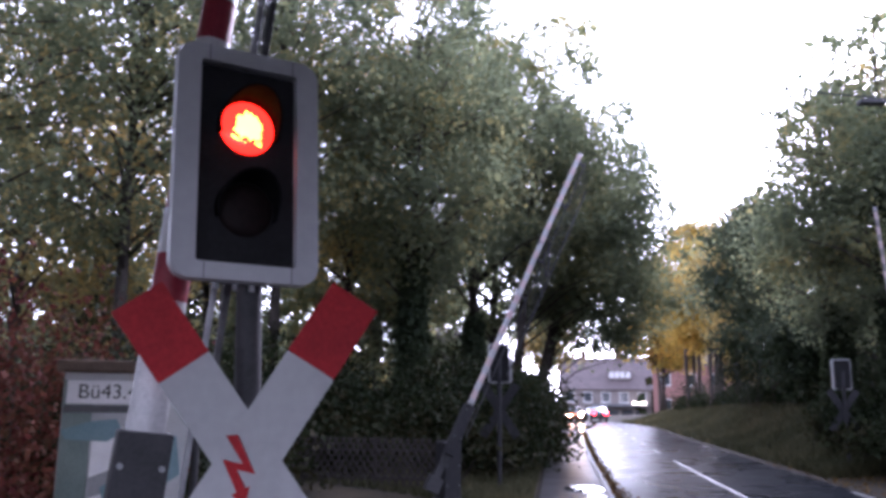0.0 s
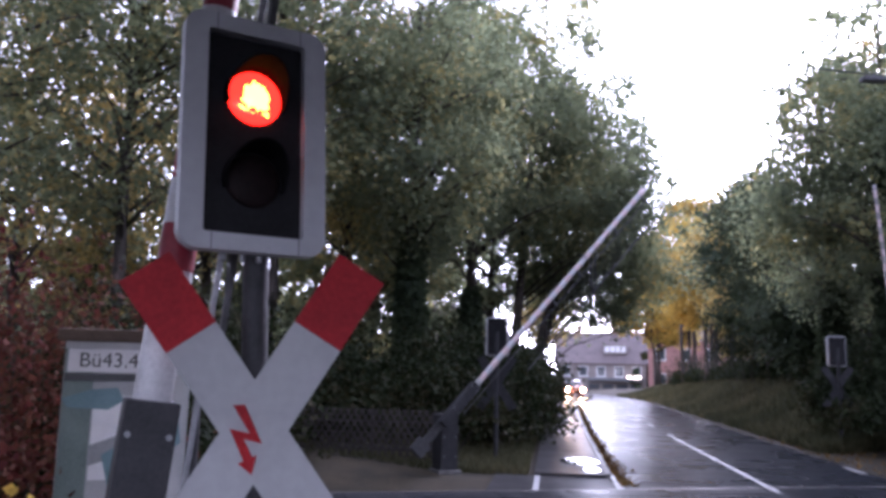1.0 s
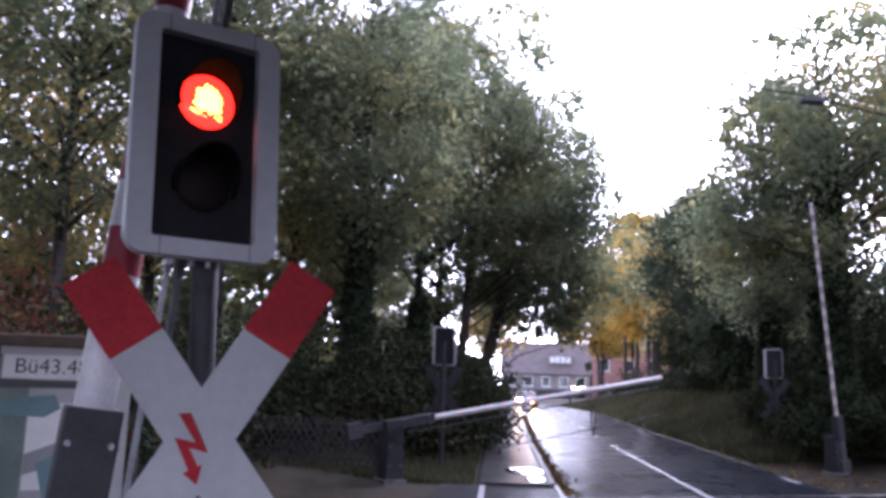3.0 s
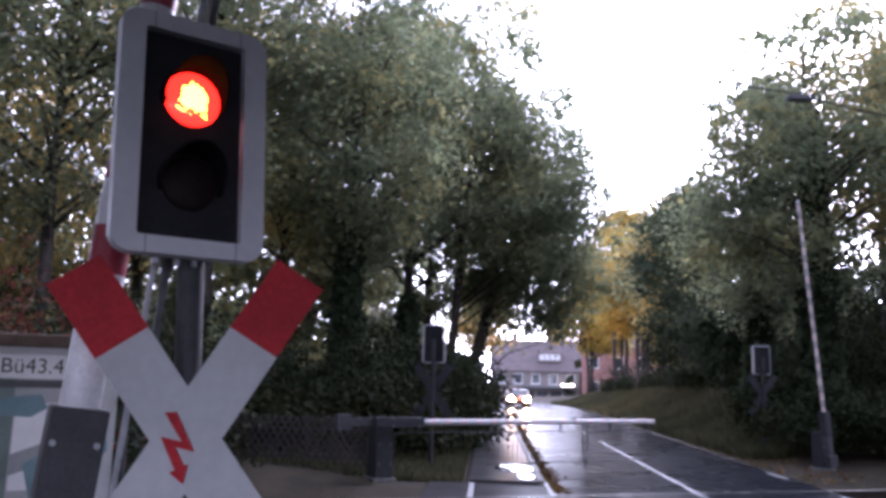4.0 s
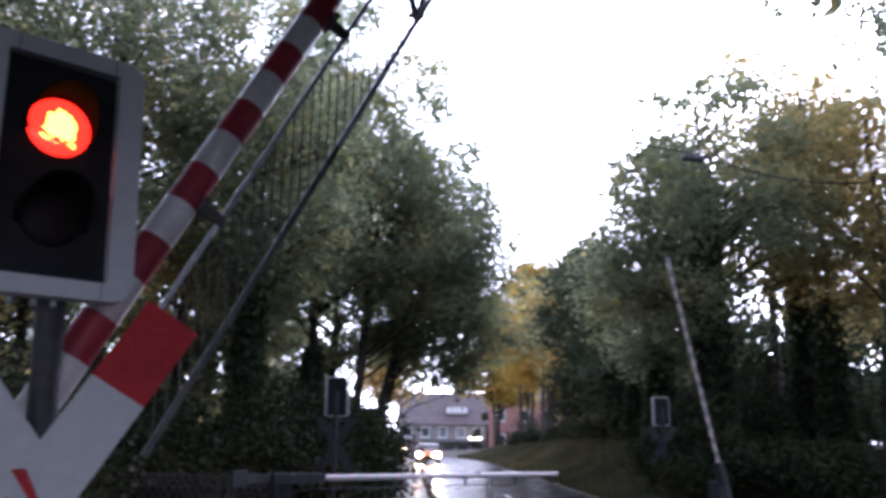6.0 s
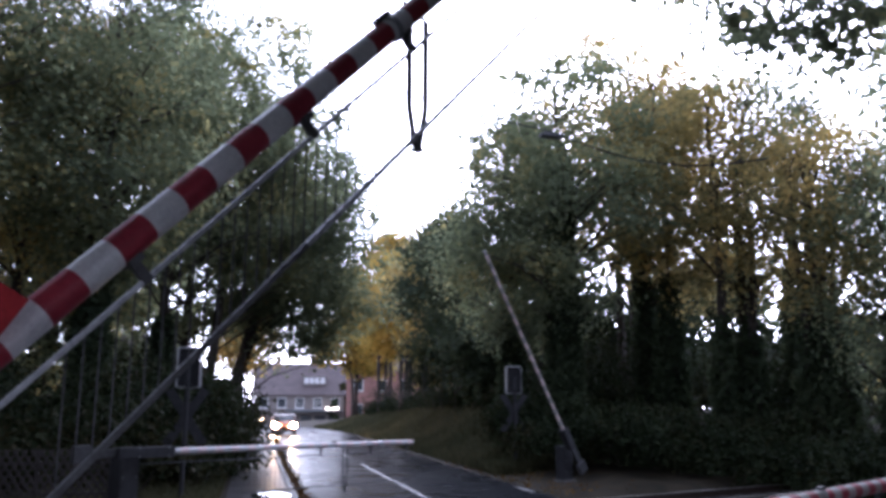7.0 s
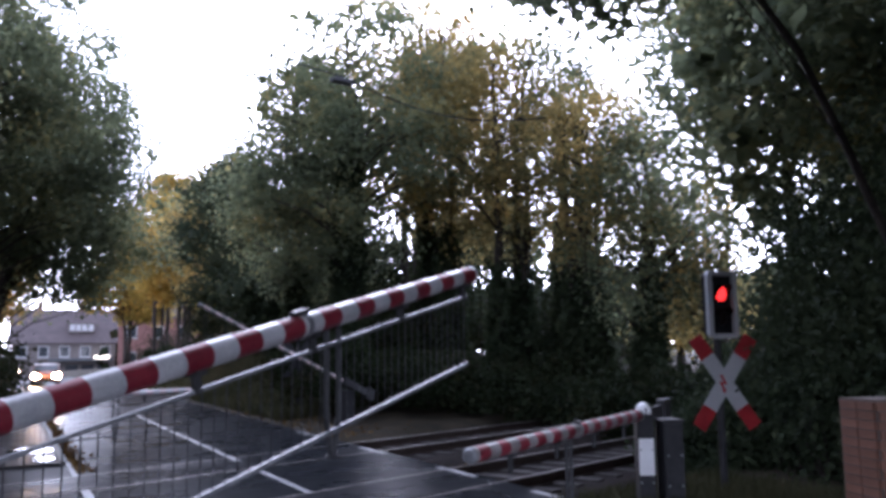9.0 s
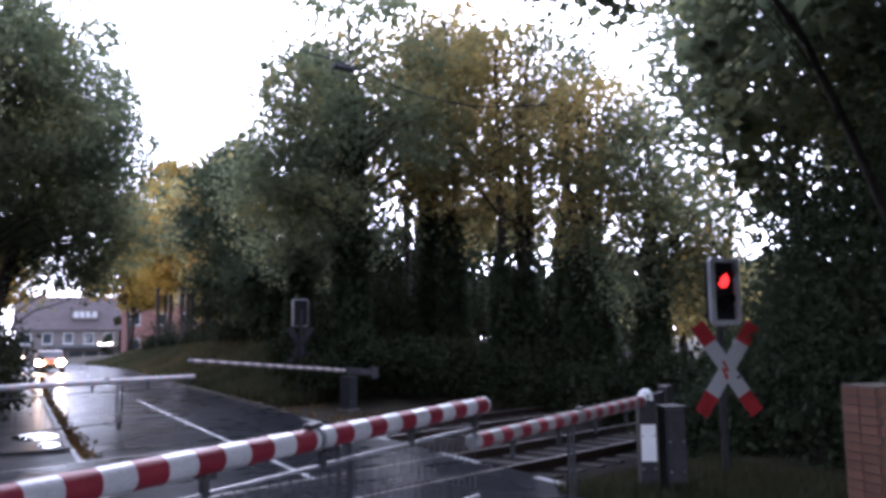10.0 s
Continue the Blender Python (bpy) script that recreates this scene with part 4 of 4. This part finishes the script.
        leg = part("support_leg", bm, M_DARKSTEEL, t, "dark hinged support leg")
        swing.append((leg, (legs_at, 0, 0), True))
        bm = bmesh.new()
        box(bm, 0.12, 0.05, 0.03, legs_at - 0.35, 0, radius + 0.008, 0.006)
        part("latch", bm, M_DARKSTEEL, t)
    return t, heading, swing


def swing_rows(boom, key_rows):
    """Keys for a boom that tilts about its pivot, and for the parts that stay plumb under it."""
    t, heading, swing = boom
    at = t.matrix_basis.translation.copy()
    walk(t, [(s, Matrix.Translation(at) @ pose(0, 0, 0, 0, -tilt, heading)) for s, tilt in key_rows])
    for ob, (x, z, drop), turns in swing:
        rows = []
        for s, tilt in key_rows:
            q = radians(tilt)
            if turns:
                rows.append((s, pose(x, 0, z, 0, tilt, 0)))
            else:
                rows.append((s, pose(x - drop * math.sin(q), 0, z - drop * math.cos(q))))
        walk(ob, rows)


near_boom = barrier(Matrix.Translation((-1.05, 3.009, 1.251)), 22.92, 5.77, 5.65, "red and white barrier boom swinging down over the road", pitch=0.3505, legs_at=4.02, leg=0.85, skirt=(1.3, 5.65), step=0.085, holder=0.53, up=0.16, hang=0.52,
                    clamps=(1.75, 2.85, 3.75, 4.7, 5.6), root=0.93)
right_boom = barrier(Matrix.Translation((8.0, 6.83, 1.1)), 203.2, 4.3, 4.15, "lowered red and white barrier boom beside the tracks", clamps=(0.6, 1.6, 2.6, 3.6), legs_at=2.4, plain=M_BOOMDULL)
far_boom = barrier(Matrix.Translation((0.43, 16.1, 1.1)), 23.9, 6.88, 6.78, "far barrier boom with hanging lattice", legs_at=4.9, skirt=(2.3, 6.8), step=0.12, holder=0.8, band=M_BOOMPALE, radius=0.06, hang=0.65, rail=M_DARKSTEEL,
                   clamps=(2.4, 3.3, 4.2, 5.6, 6.7))
far_right_boom = barrier(Matrix.Translation((11.28, 19.47, 1.06)), 202, 5.6, 5.4, "far barrier boom below the dark trees", radius=0.045, plain=M_BOOMDULL, holder=0.35, band=M_BOOMPALE)


def drive(m, label, w, h, mat, dome=False):
    t = thing("barrier_drive", m, label, "barrier drive", "barrier drives")
    bm = bmesh.new()
    box(bm, w + 0.12, w + 0.16, 0.12, 0, 0, 0.02, 0.01)
    part("plinth", bm, M_KERB, t, "concrete plinth")
    bm = bmesh.new()
    box(bm, w, w + 0.06, h - 0.1, 0, 0, 0.06 + (h - 0.1) / 2, 0.018)
    body = part("body", bm, mat, t)
    bm = bmesh.new()
    if dome:
        bmesh.ops.create_uvsphere(bm, u_segments=20, v_segments=12, radius=w * 0.52, matrix=pose(0, -0.02, h - 0.03) @ Matrix.Diagonal((0.95, 0.95, 1.25, 1)))
        part("cap", bm, M_PLATE, t, "rounded white cap")
    else:
        box(bm, w + 0.03, w + 0.09, 0.04, 0, 0, h - 0.02, 0.01)
        part("cap", bm, mat, t)
    bm = bmesh.new()
    box(bm, w * 0.9, 0.008, h * (0.36 if dome else 0.7), 0, -(w + 0.06) / 2 - 0.004, h * (0.55 if dome else 0.5), 0.003)
    door = part("door", bm, M_PLATE if dome else mat, body, "white door" if dome else "")
    for x in (-0.35, 0.35):
        for z in (0.62, 0.3):
            bm = bmesh.new()
            rod(bm, (x * w, -(w + 0.06) / 2 - 0.006, h * z), (x * w, -(w + 0.06) / 2 - 0.02, h * z), 0.012, n=8)
            part("bolt", bm, M_GALV, door)
    return t


drive(pose(-1.16, 3.3, 0, 0, 0, 19), "dark steel barrier drive cabinet beside the signal", 0.3, 1.12, M_POST)
drive(pose(8.1, 6.85, -0.05, 0, 0, -40), "barrier drive with a rounded white cap", 0.2, 1.2, M_POST, True)
drive(pose(8.3, 6.63, -0.05, 0, 0, -30), "dark box beside the barrier drive", 0.24, 1.1, M_POST)
drive(pose(0.35, 16.5, -0.05, 0, 0, 24), "far barrier drive by the undergrowth", 0.36, 1.15, M_POST)
drive(pose(11.4, 19.9, -0.05, 0, 0, 14), "far barrier drive below the trees", 0.3, 0.95, M_POST)

# ---------------------------------------------------------------- relay hut and its plate
HUT = pose(-2.79, 7.71, 0, 0, 0, 18)
hut = thing("relay_hut", HUT, "small pale relay hut with faded sprayed patches and a flat roof", "hut")
bm = bmesh.new()
box(bm, 1.1, 1.1, 2.16, 0, 0.55, 1.04)
part("wall", bm, M_HUT, hut, "pale rendered wall")
bm = bmesh.new()
box(bm, 1.22, 1.3, 0.11, 0, 0.5, 2.17, 0.02)
part("roof", bm, M_HUTROOF, hut, "brown mossy roof edge")
bm = bmesh.new()
box(bm, 0.25, 0.02, 2.0, -0.42, -0.01, 1.05, 0.004)
part("door", bm, M_HUTGREEN, hut, "faded green panel")
bm = bmesh.new()
box(bm, 0.8, 0.03, 0.07, -0.14, -0.016, 1.79, 0.004)
part("trim", bm, M_GREYBAR, hut, "dark strip")
for pts in ([(-0.55, 1.6), (-0.3, 1.68), (-0.08, 1.7), (-0.02, 1.58), (-0.15, 1.5), (-0.5, 1.52)], [(-0.18, 1.1), (-0.04, 1.18), (0.1, 0.9), (-0.1, 0.8)], [(0.3, 1.5), (0.45, 1.55), (0.5, 1.2), (0.35, 1.1)]):
    bm = bmesh.new()
    prism(bm, pts, 0.006, pose(0, -0.026, 0))
    part("sprayed_patch", bm, M_TEAL, hut, "teal sprayed patch")
bm = bmesh.new()
box(bm, 0.36, 0.014, 0.75, -0.1, -0.012, 1.25, 0.003)
part("panel", bm, M_PLATE, hut, "white door panel")
bm = bmesh.new()
prism(bm, [(-0.29, 1.18), (0.08, 1.32), (0.08, 1.12), (-0.29, 1.0)], 0.006, pose(0, -0.022, 0))
part("sprayed_band", bm, M_GREYSPRAY, hut, "grey sprayed band")
bm = bmesh.new()
rod(bm, (0.62, -0.2, 0), (0.62, -0.2, 1.75), 0.035, n=12)
part("downpipe", bm, M_POST, hut, "dark pipe")
plate = thing("name_plate", HUT @ pose(-0.1, -0.03, 1.94), "white plate with black lettering on the relay hut", "sign")
bm = bmesh.new()
box(bm, 0.84, 0.012, 0.21, 0, 0, 0, 0.004)
part("board", bm, M_PLATE, plate)
cu = bpy.data.curves.new("lettering", "FONT")
cu.body, cu.size, cu.extrude, cu.align_x, cu.align_y = "Bü43.483", 0.185, 0.002, "CENTER", "CENTER"
tmp = new("lettering_source", cu)
text_me = bpy.data.meshes.new_from_object(tmp.evaluated_get(bpy.context.evaluated_depsgraph_get()))
bpy.data.objects.remove(tmp)
text_me.materials.clear()
text_me.materials.append(M_INK)
part("lettering", text_me, None, plate, "black letters", at=pose(0.02, -0.009, 0, 90, 0, 0))

# ---------------------------------------------------------------- crossed-lath fence
fence = thing("lattice_fence", pose(0, 0, 0), "low weathered fence of crossed wooden laths", "fence")
f0, f1 = Vector((-4.2, 17.9, 0.06)), Vector((0.35, 17.3, 0.06))
d = (f1 - f0)
turn = math.atan2(d.y, d.x)
bm = bmesh.new()
box(bm, 0.045, 0.018, 1.28, bevel=0.0)
lath_me = mesh_of(bm, "lath", M_FENCE)
n = 30
for i in range(n):
    for s in (-1, 1):
        part("lath", lath_me, None, fence, at=Matrix.Translation(f0 + d * (i + 0.5) / n + Vector((0, 0.012 * s, 0.52))) @ Matrix.Rotation(turn, 4, "Z") @ Matrix.Rotation(radians(33 * s), 4, "Y"))
for z in (0.25, 0.8):
    bm = bmesh.new()
    rod(bm, f0 + Vector((0, 0.05, z)), f1 + Vector((0, 0.05, z)), 0.03, n=8)
    part("fence_rail", bm, M_FENCE, fence)
for i in range(4):
    p = f0 + d * i / 3
    bm = bmesh.new()
    rod(bm, p + Vector((0, 0.1, -0.3)), p + Vector((0, 0.1, 1.05)), 0.05, 0.045, 10)
    part("fence_post", bm, M_FENCE, fence)

# ---------------------------------------------------------------- brick pier at the path
p0 = az(64.2, 8.2)
pier = thing("brick_pier", pose(p0.x, p0.y, -0.05, 0, 0, -25), "reddish brown brick pier beside the hedge", "pier")
bm = bmesh.new()
box(bm, 0.62, 0.46, 1.5, 0, 0, 0.75)
part("core", bm, M_MORTAR, pier)
bm = bmesh.new()
box(bm, 0.2, 0.03, 0.066, bevel=0.004)
brick_me = mesh_of(bm, "brick", M_BRICK)
for r in range(19):
    for i in range(3):
        part("brick", brick_me, None, pier, at=pose(-0.21 + 0.21 * i + (0.012 if r % 2 else -0.012), -0.235, 0.045 + r * 0.078))
    for i in range(2):
        part("brick", brick_me, None, pier, at=pose(-0.315, -0.11 + 0.21 * i, 0.045 + r * 0.078, 0, 0, 90))

# ---------------------------------------------------------------- houses beyond the bend
def house(m, w, dep, eave, ridge, wall, label, cols, rows, shop=False, chimneys=2):
    t = thing("house", m, label, "house", "houses")
    bm = bmesh.new()
    box(bm, w, dep, eave + 0.5, 0, dep / 2, (eave - 0.5) / 2)
    part("wall", bm, wall, t)
    bm = bmesh.new()
    o = 0.4
    prism(bm, [(-o, eave - 0.15), (dep + o, eave - 0.15), (dep / 2, ridge)], w + 2 * o, pose(0, 0, 0, 0, 0, 90) @ pose(0, 0, 0))
    roof = part("roof", bm, M_ROOF, t, "brown tiled roof")
    for i in range(chimneys):
        bm = bmesh.new()
        box(bm, 0.6, 0.6, 1.5, -w / 4 + i * w / 2.4, dep / 2, ridge + 0.2, 0.03)
        part("chimney", bm, M_REDWALL, roof)
    if chimneys:
        bm = bmesh.new()
        dz = eave + (ridge - eave) * 0.42
        box(bm, w * 0.26, 1.6, 1.2, w * 0.16, 1.5, dz)
        dm = part("dormer", bm, wall, roof)
        for i in range(4):
            bm = bmesh.new()
            box(bm, w * 0.05, 0.05, 0.75, w * 0.16 + (i - 1.5) * w * 0.06, 0.69, dz)
            part("window_pane", bm, M_FRAME, dm, "pale window")
    for r in range(rows):
        z = 1.3 + r * (eave - 0.4) / rows
        if shop and r == 0:
            continue
        for i in range(cols):
            x = -w / 2 + (i + 0.5) * w / cols
            win = new("window")
            win.parent = t
            win.matrix_basis = pose(x, 0, z + 0.2)
            bm = bmesh.new()
            ring(bm, rounded(1.15, 1.35, 0.01, 1), rounded(0.95, 1.15, 0.01, 1), 0.12)
            part("window_frame", bm, M_FRAME, win)
            bm = bmesh.new()
            box(bm, 0.97, 0.02, 1.17, 0, -0.01, 0)
            part("pane", bm, M_GLASS, win)
            bm = bmesh.new()
            box(bm, 1.3, 0.2, 0.06, 0, -0.08, -0.72)
            part("sill", bm, M_FRAME, win)
    if shop:
        bm = bmesh.new()
        box(bm, w * 0.62, 1.2, 0.35, w * 0.16, -0.6, 2.75, 0.02)
        part("canopy", bm, M_GREYBAR, t, "dark canopy over the shop")
        for i in range(4):
            bm = bmesh.new()
            box(bm, w * 0.12, 0.05, 1.9, -w * 0.08 + i * w * 0.155, -0.03, 1.2)
            part("shop_window", bm, M_GLASS, t)
        bm = bmesh.new()
        box(bm, 1.7, 0.12, 0.3, w * 0.36, -1.25, 3.05, 0.02)
        part("lit_sign", bm, M_LITSIGN, t, "warm lit shop sign")
    return t


p = az(11.8, 110)
house(pose(p.x, p.y, -1.2, 0, 0, -11), 11.5, 9, 4.9, 9.1, M_HOUSEWALL, "far pale house with a brown tiled roof and shop front", 5, 2, True)
p = az(18.2, 96)
house(pose(p.x, p.y, 0.2, 0, 0, -20), 11, 9, 6.0, 9.0, M_REDWALL, "far red brick house behind the autumn trees", 4, 2, False, 0)
p = az(4.4, 56)
house(pose(p.x, p.y, 0.0, 0, 0, 62), 8, 5, 3.9, 6.6, M_HOUSEWALL, "pale gabled house half hidden by the trees", 2, 1, False, 0)


# ---------------------------------------------------------------- cars
def car(m, label, paint, front):
    t = thing("car", m, label, "car", "cars")
    prof = [(-2.1, 0.3), (-2.1, 0.72), (-1.95, 0.86), (-1.2, 0.95), (-0.55, 1.4), (0.9, 1.44), (1.7, 1.0), (2.05, 0.92), (2.1, 0.35)]
    bm = bmesh.new()
    prism(bm, prof, 1.7, pose(0, 0, 0, 0, 0, 90))
    bmesh.ops.bevel(bm, geom=list(bm.edges), offset=0.06, segments=2, affect="EDGES")
    part("body", bm, paint, t, smooth=True)
    bm = bmesh.new()
    prism(bm, [(-1.08, 0.99), (-0.56, 1.36), (-0.52, 1.38), (-1.04, 1.01)], 1.4, pose(0, 0, 0, 0, 0, 90) @ pose(-0.035, 0, 0.02))
    part("windscreen", bm, M_GLASS, t)
    for x in (-0.78, 0.78):
        for y in (-1.3, 1.3):
            bm = bmesh.new()
            rod(bm, (x - 0.1, y, 0.31), (x + 0.1, y, 0.31), 0.31, n=24)
            wheel = part("wheel", bm, M_TYRE, t)
            bm = bmesh.new()
            rod(bm, (x - 0.104, y, 0.31), (x + 0.104, y, 0.31), 0.19, n=16)
            part("rim", bm, M_GALV, wheel)
    for x in (-0.62, 0.62):
        bm = bmesh.new()
        bmesh.ops.create_uvsphere(bm, u_segments=16, v_segments=10, radius=0.18, matrix=pose(x, -2.1, 0.68) @ Matrix.Diagonal((1.2, 0.5, 0.85, 1)))
        part("headlight", bm, front or M_GLASS, t, "lit warm headlight" if front else "")
        bm = bmesh.new()
        box(bm, 0.3, 0.06, 0.16, x, 2.08, 0.82, 0.02)
        part("tail_light", bm, M_TAIL, t, "glowing red tail light")
    bm = bmesh.new()
    box(bm, 1.0, 0.04, 0.16, 0, -2.11, 0.5, 0.01)
    part("grille", bm, M_BLACK, t)
    return t


car_a = car(pose(0, 0, 0), "dark russet car waiting with bright warm headlights", M_CARPAINT, M_HEAD)
car_b = car(pose(0, 0, 0), "dark car waiting behind with lit headlights", M_CARDARK, M_HEADDIM)
car_c = car(pose(0, 0, 0), "dark car driving away with red tail lights", M_CARDARK, None)

# ---------------------------------------------------------------- span wire with a lamp
lamp_p = az(29.5, 21, 1.9 + 21 * math.tan(radians(18.6)))
wire_l = az(6.3, 24, 1.9 + 24 * math.tan(radians(26.2)))
wire_r = az(44, 22, 8.2)
span = thing("span_lamp", Matrix.Translation(lamp_p), "street lamp hung on a thin span wire over the road", "street lamp")
for q in (wire_l, wire_r):
    bm = bmesh.new()
    pts = [Vector((0, 0, 0.12)).lerp(q - lamp_p, f / 10) - Vector((0, 0, 0.5 * math.sin(math.pi * f / 10))) for f in range(11)]
    limb(bm, pts, 0.02, 0.02, 5)
    part("wire", bm, M_POST, span, "dark span wire")
bm = bmesh.new()
box(bm, 0.62, 0.26, 0.12, 0, 0, 0, 0.04)
part("lamp_head", bm, M_DARKSTEEL, span, "dark lamp housing")
bm = bmesh.new()
rod(bm, (0, 0, 0.05), (0, 0, 0.16), 0.03, n=8)
part("hanger", bm, M_DARKSTEEL, span)


# ---------------------------------------------------------------- what moves
def on_road(a, b, back=False):
    p, q = road_at(a - 1, b), road_at(a + 1, b)
    d = q - p
    return pose((p.x + q.x) / 2, (p.y + q.y) / 2, 0.0, 0, 0, math.degrees(math.atan2(d.y, d.x)) - 90 + (180 if back else 0))


def motions():
    swing_rows(near_boom, [(0.0, 84.5), (2.5, 84.6), (4.5, 84.4), (5.0, 79.6), (5.2, 76.2), (6.3, 56.8), (6.5, 53.7), (7.0, 45.4), (7.5, 36.4), (8.0, 28.1), (8.5, 20.5), (9.0, 12.5), (9.5, 6.3), (10.0, 1.1)])
    swing_rows(far_boom, [(0.0, 63.8), (0.5, 55.5), (1.0, 46.5), (1.5, 37.3), (2.0, 27.8), (2.5, 18.1), (3.0, 9.0), (3.5, 2.0), (3.8, 0.0), (10.0, 0.0)])
    swing_rows(right_boom, [(0.0, 0.0), (10.0, 0.0)])
    swing_rows(far_right_boom, [(0.0, 84.0), (4.5, 83.5), (5.2, 82.0), (6.0, 73.0), (6.5, 65.0), (7.5, 47.0), (8.5, 29.0), (9.0, 20.0), (9.5, 11.5), (10.0, 4.5)])
    walk(car_a, [(t, on_road(a, 1.85)) for t, a in ((0.0, 80), (0.5, 78.5), (1.0, 77), (2.0, 74.5), (3.0, 71), (4.5, 66), (6.0, 62.5), (10.0, 62))])
    walk(car_b, [(t, on_road(a, 2.0)) for t, a in ((0.0, 106), (3.0, 97), (5.0, 91.5), (6.3, 89), (10.0, 89))])
    walk(car_c, [(t, on_road(a, 5.0, True)) for t, a in ((0.0, 85), (1.0, 94), (2.0, 101), (3.0, 107), (10.0, 121))])


motions()
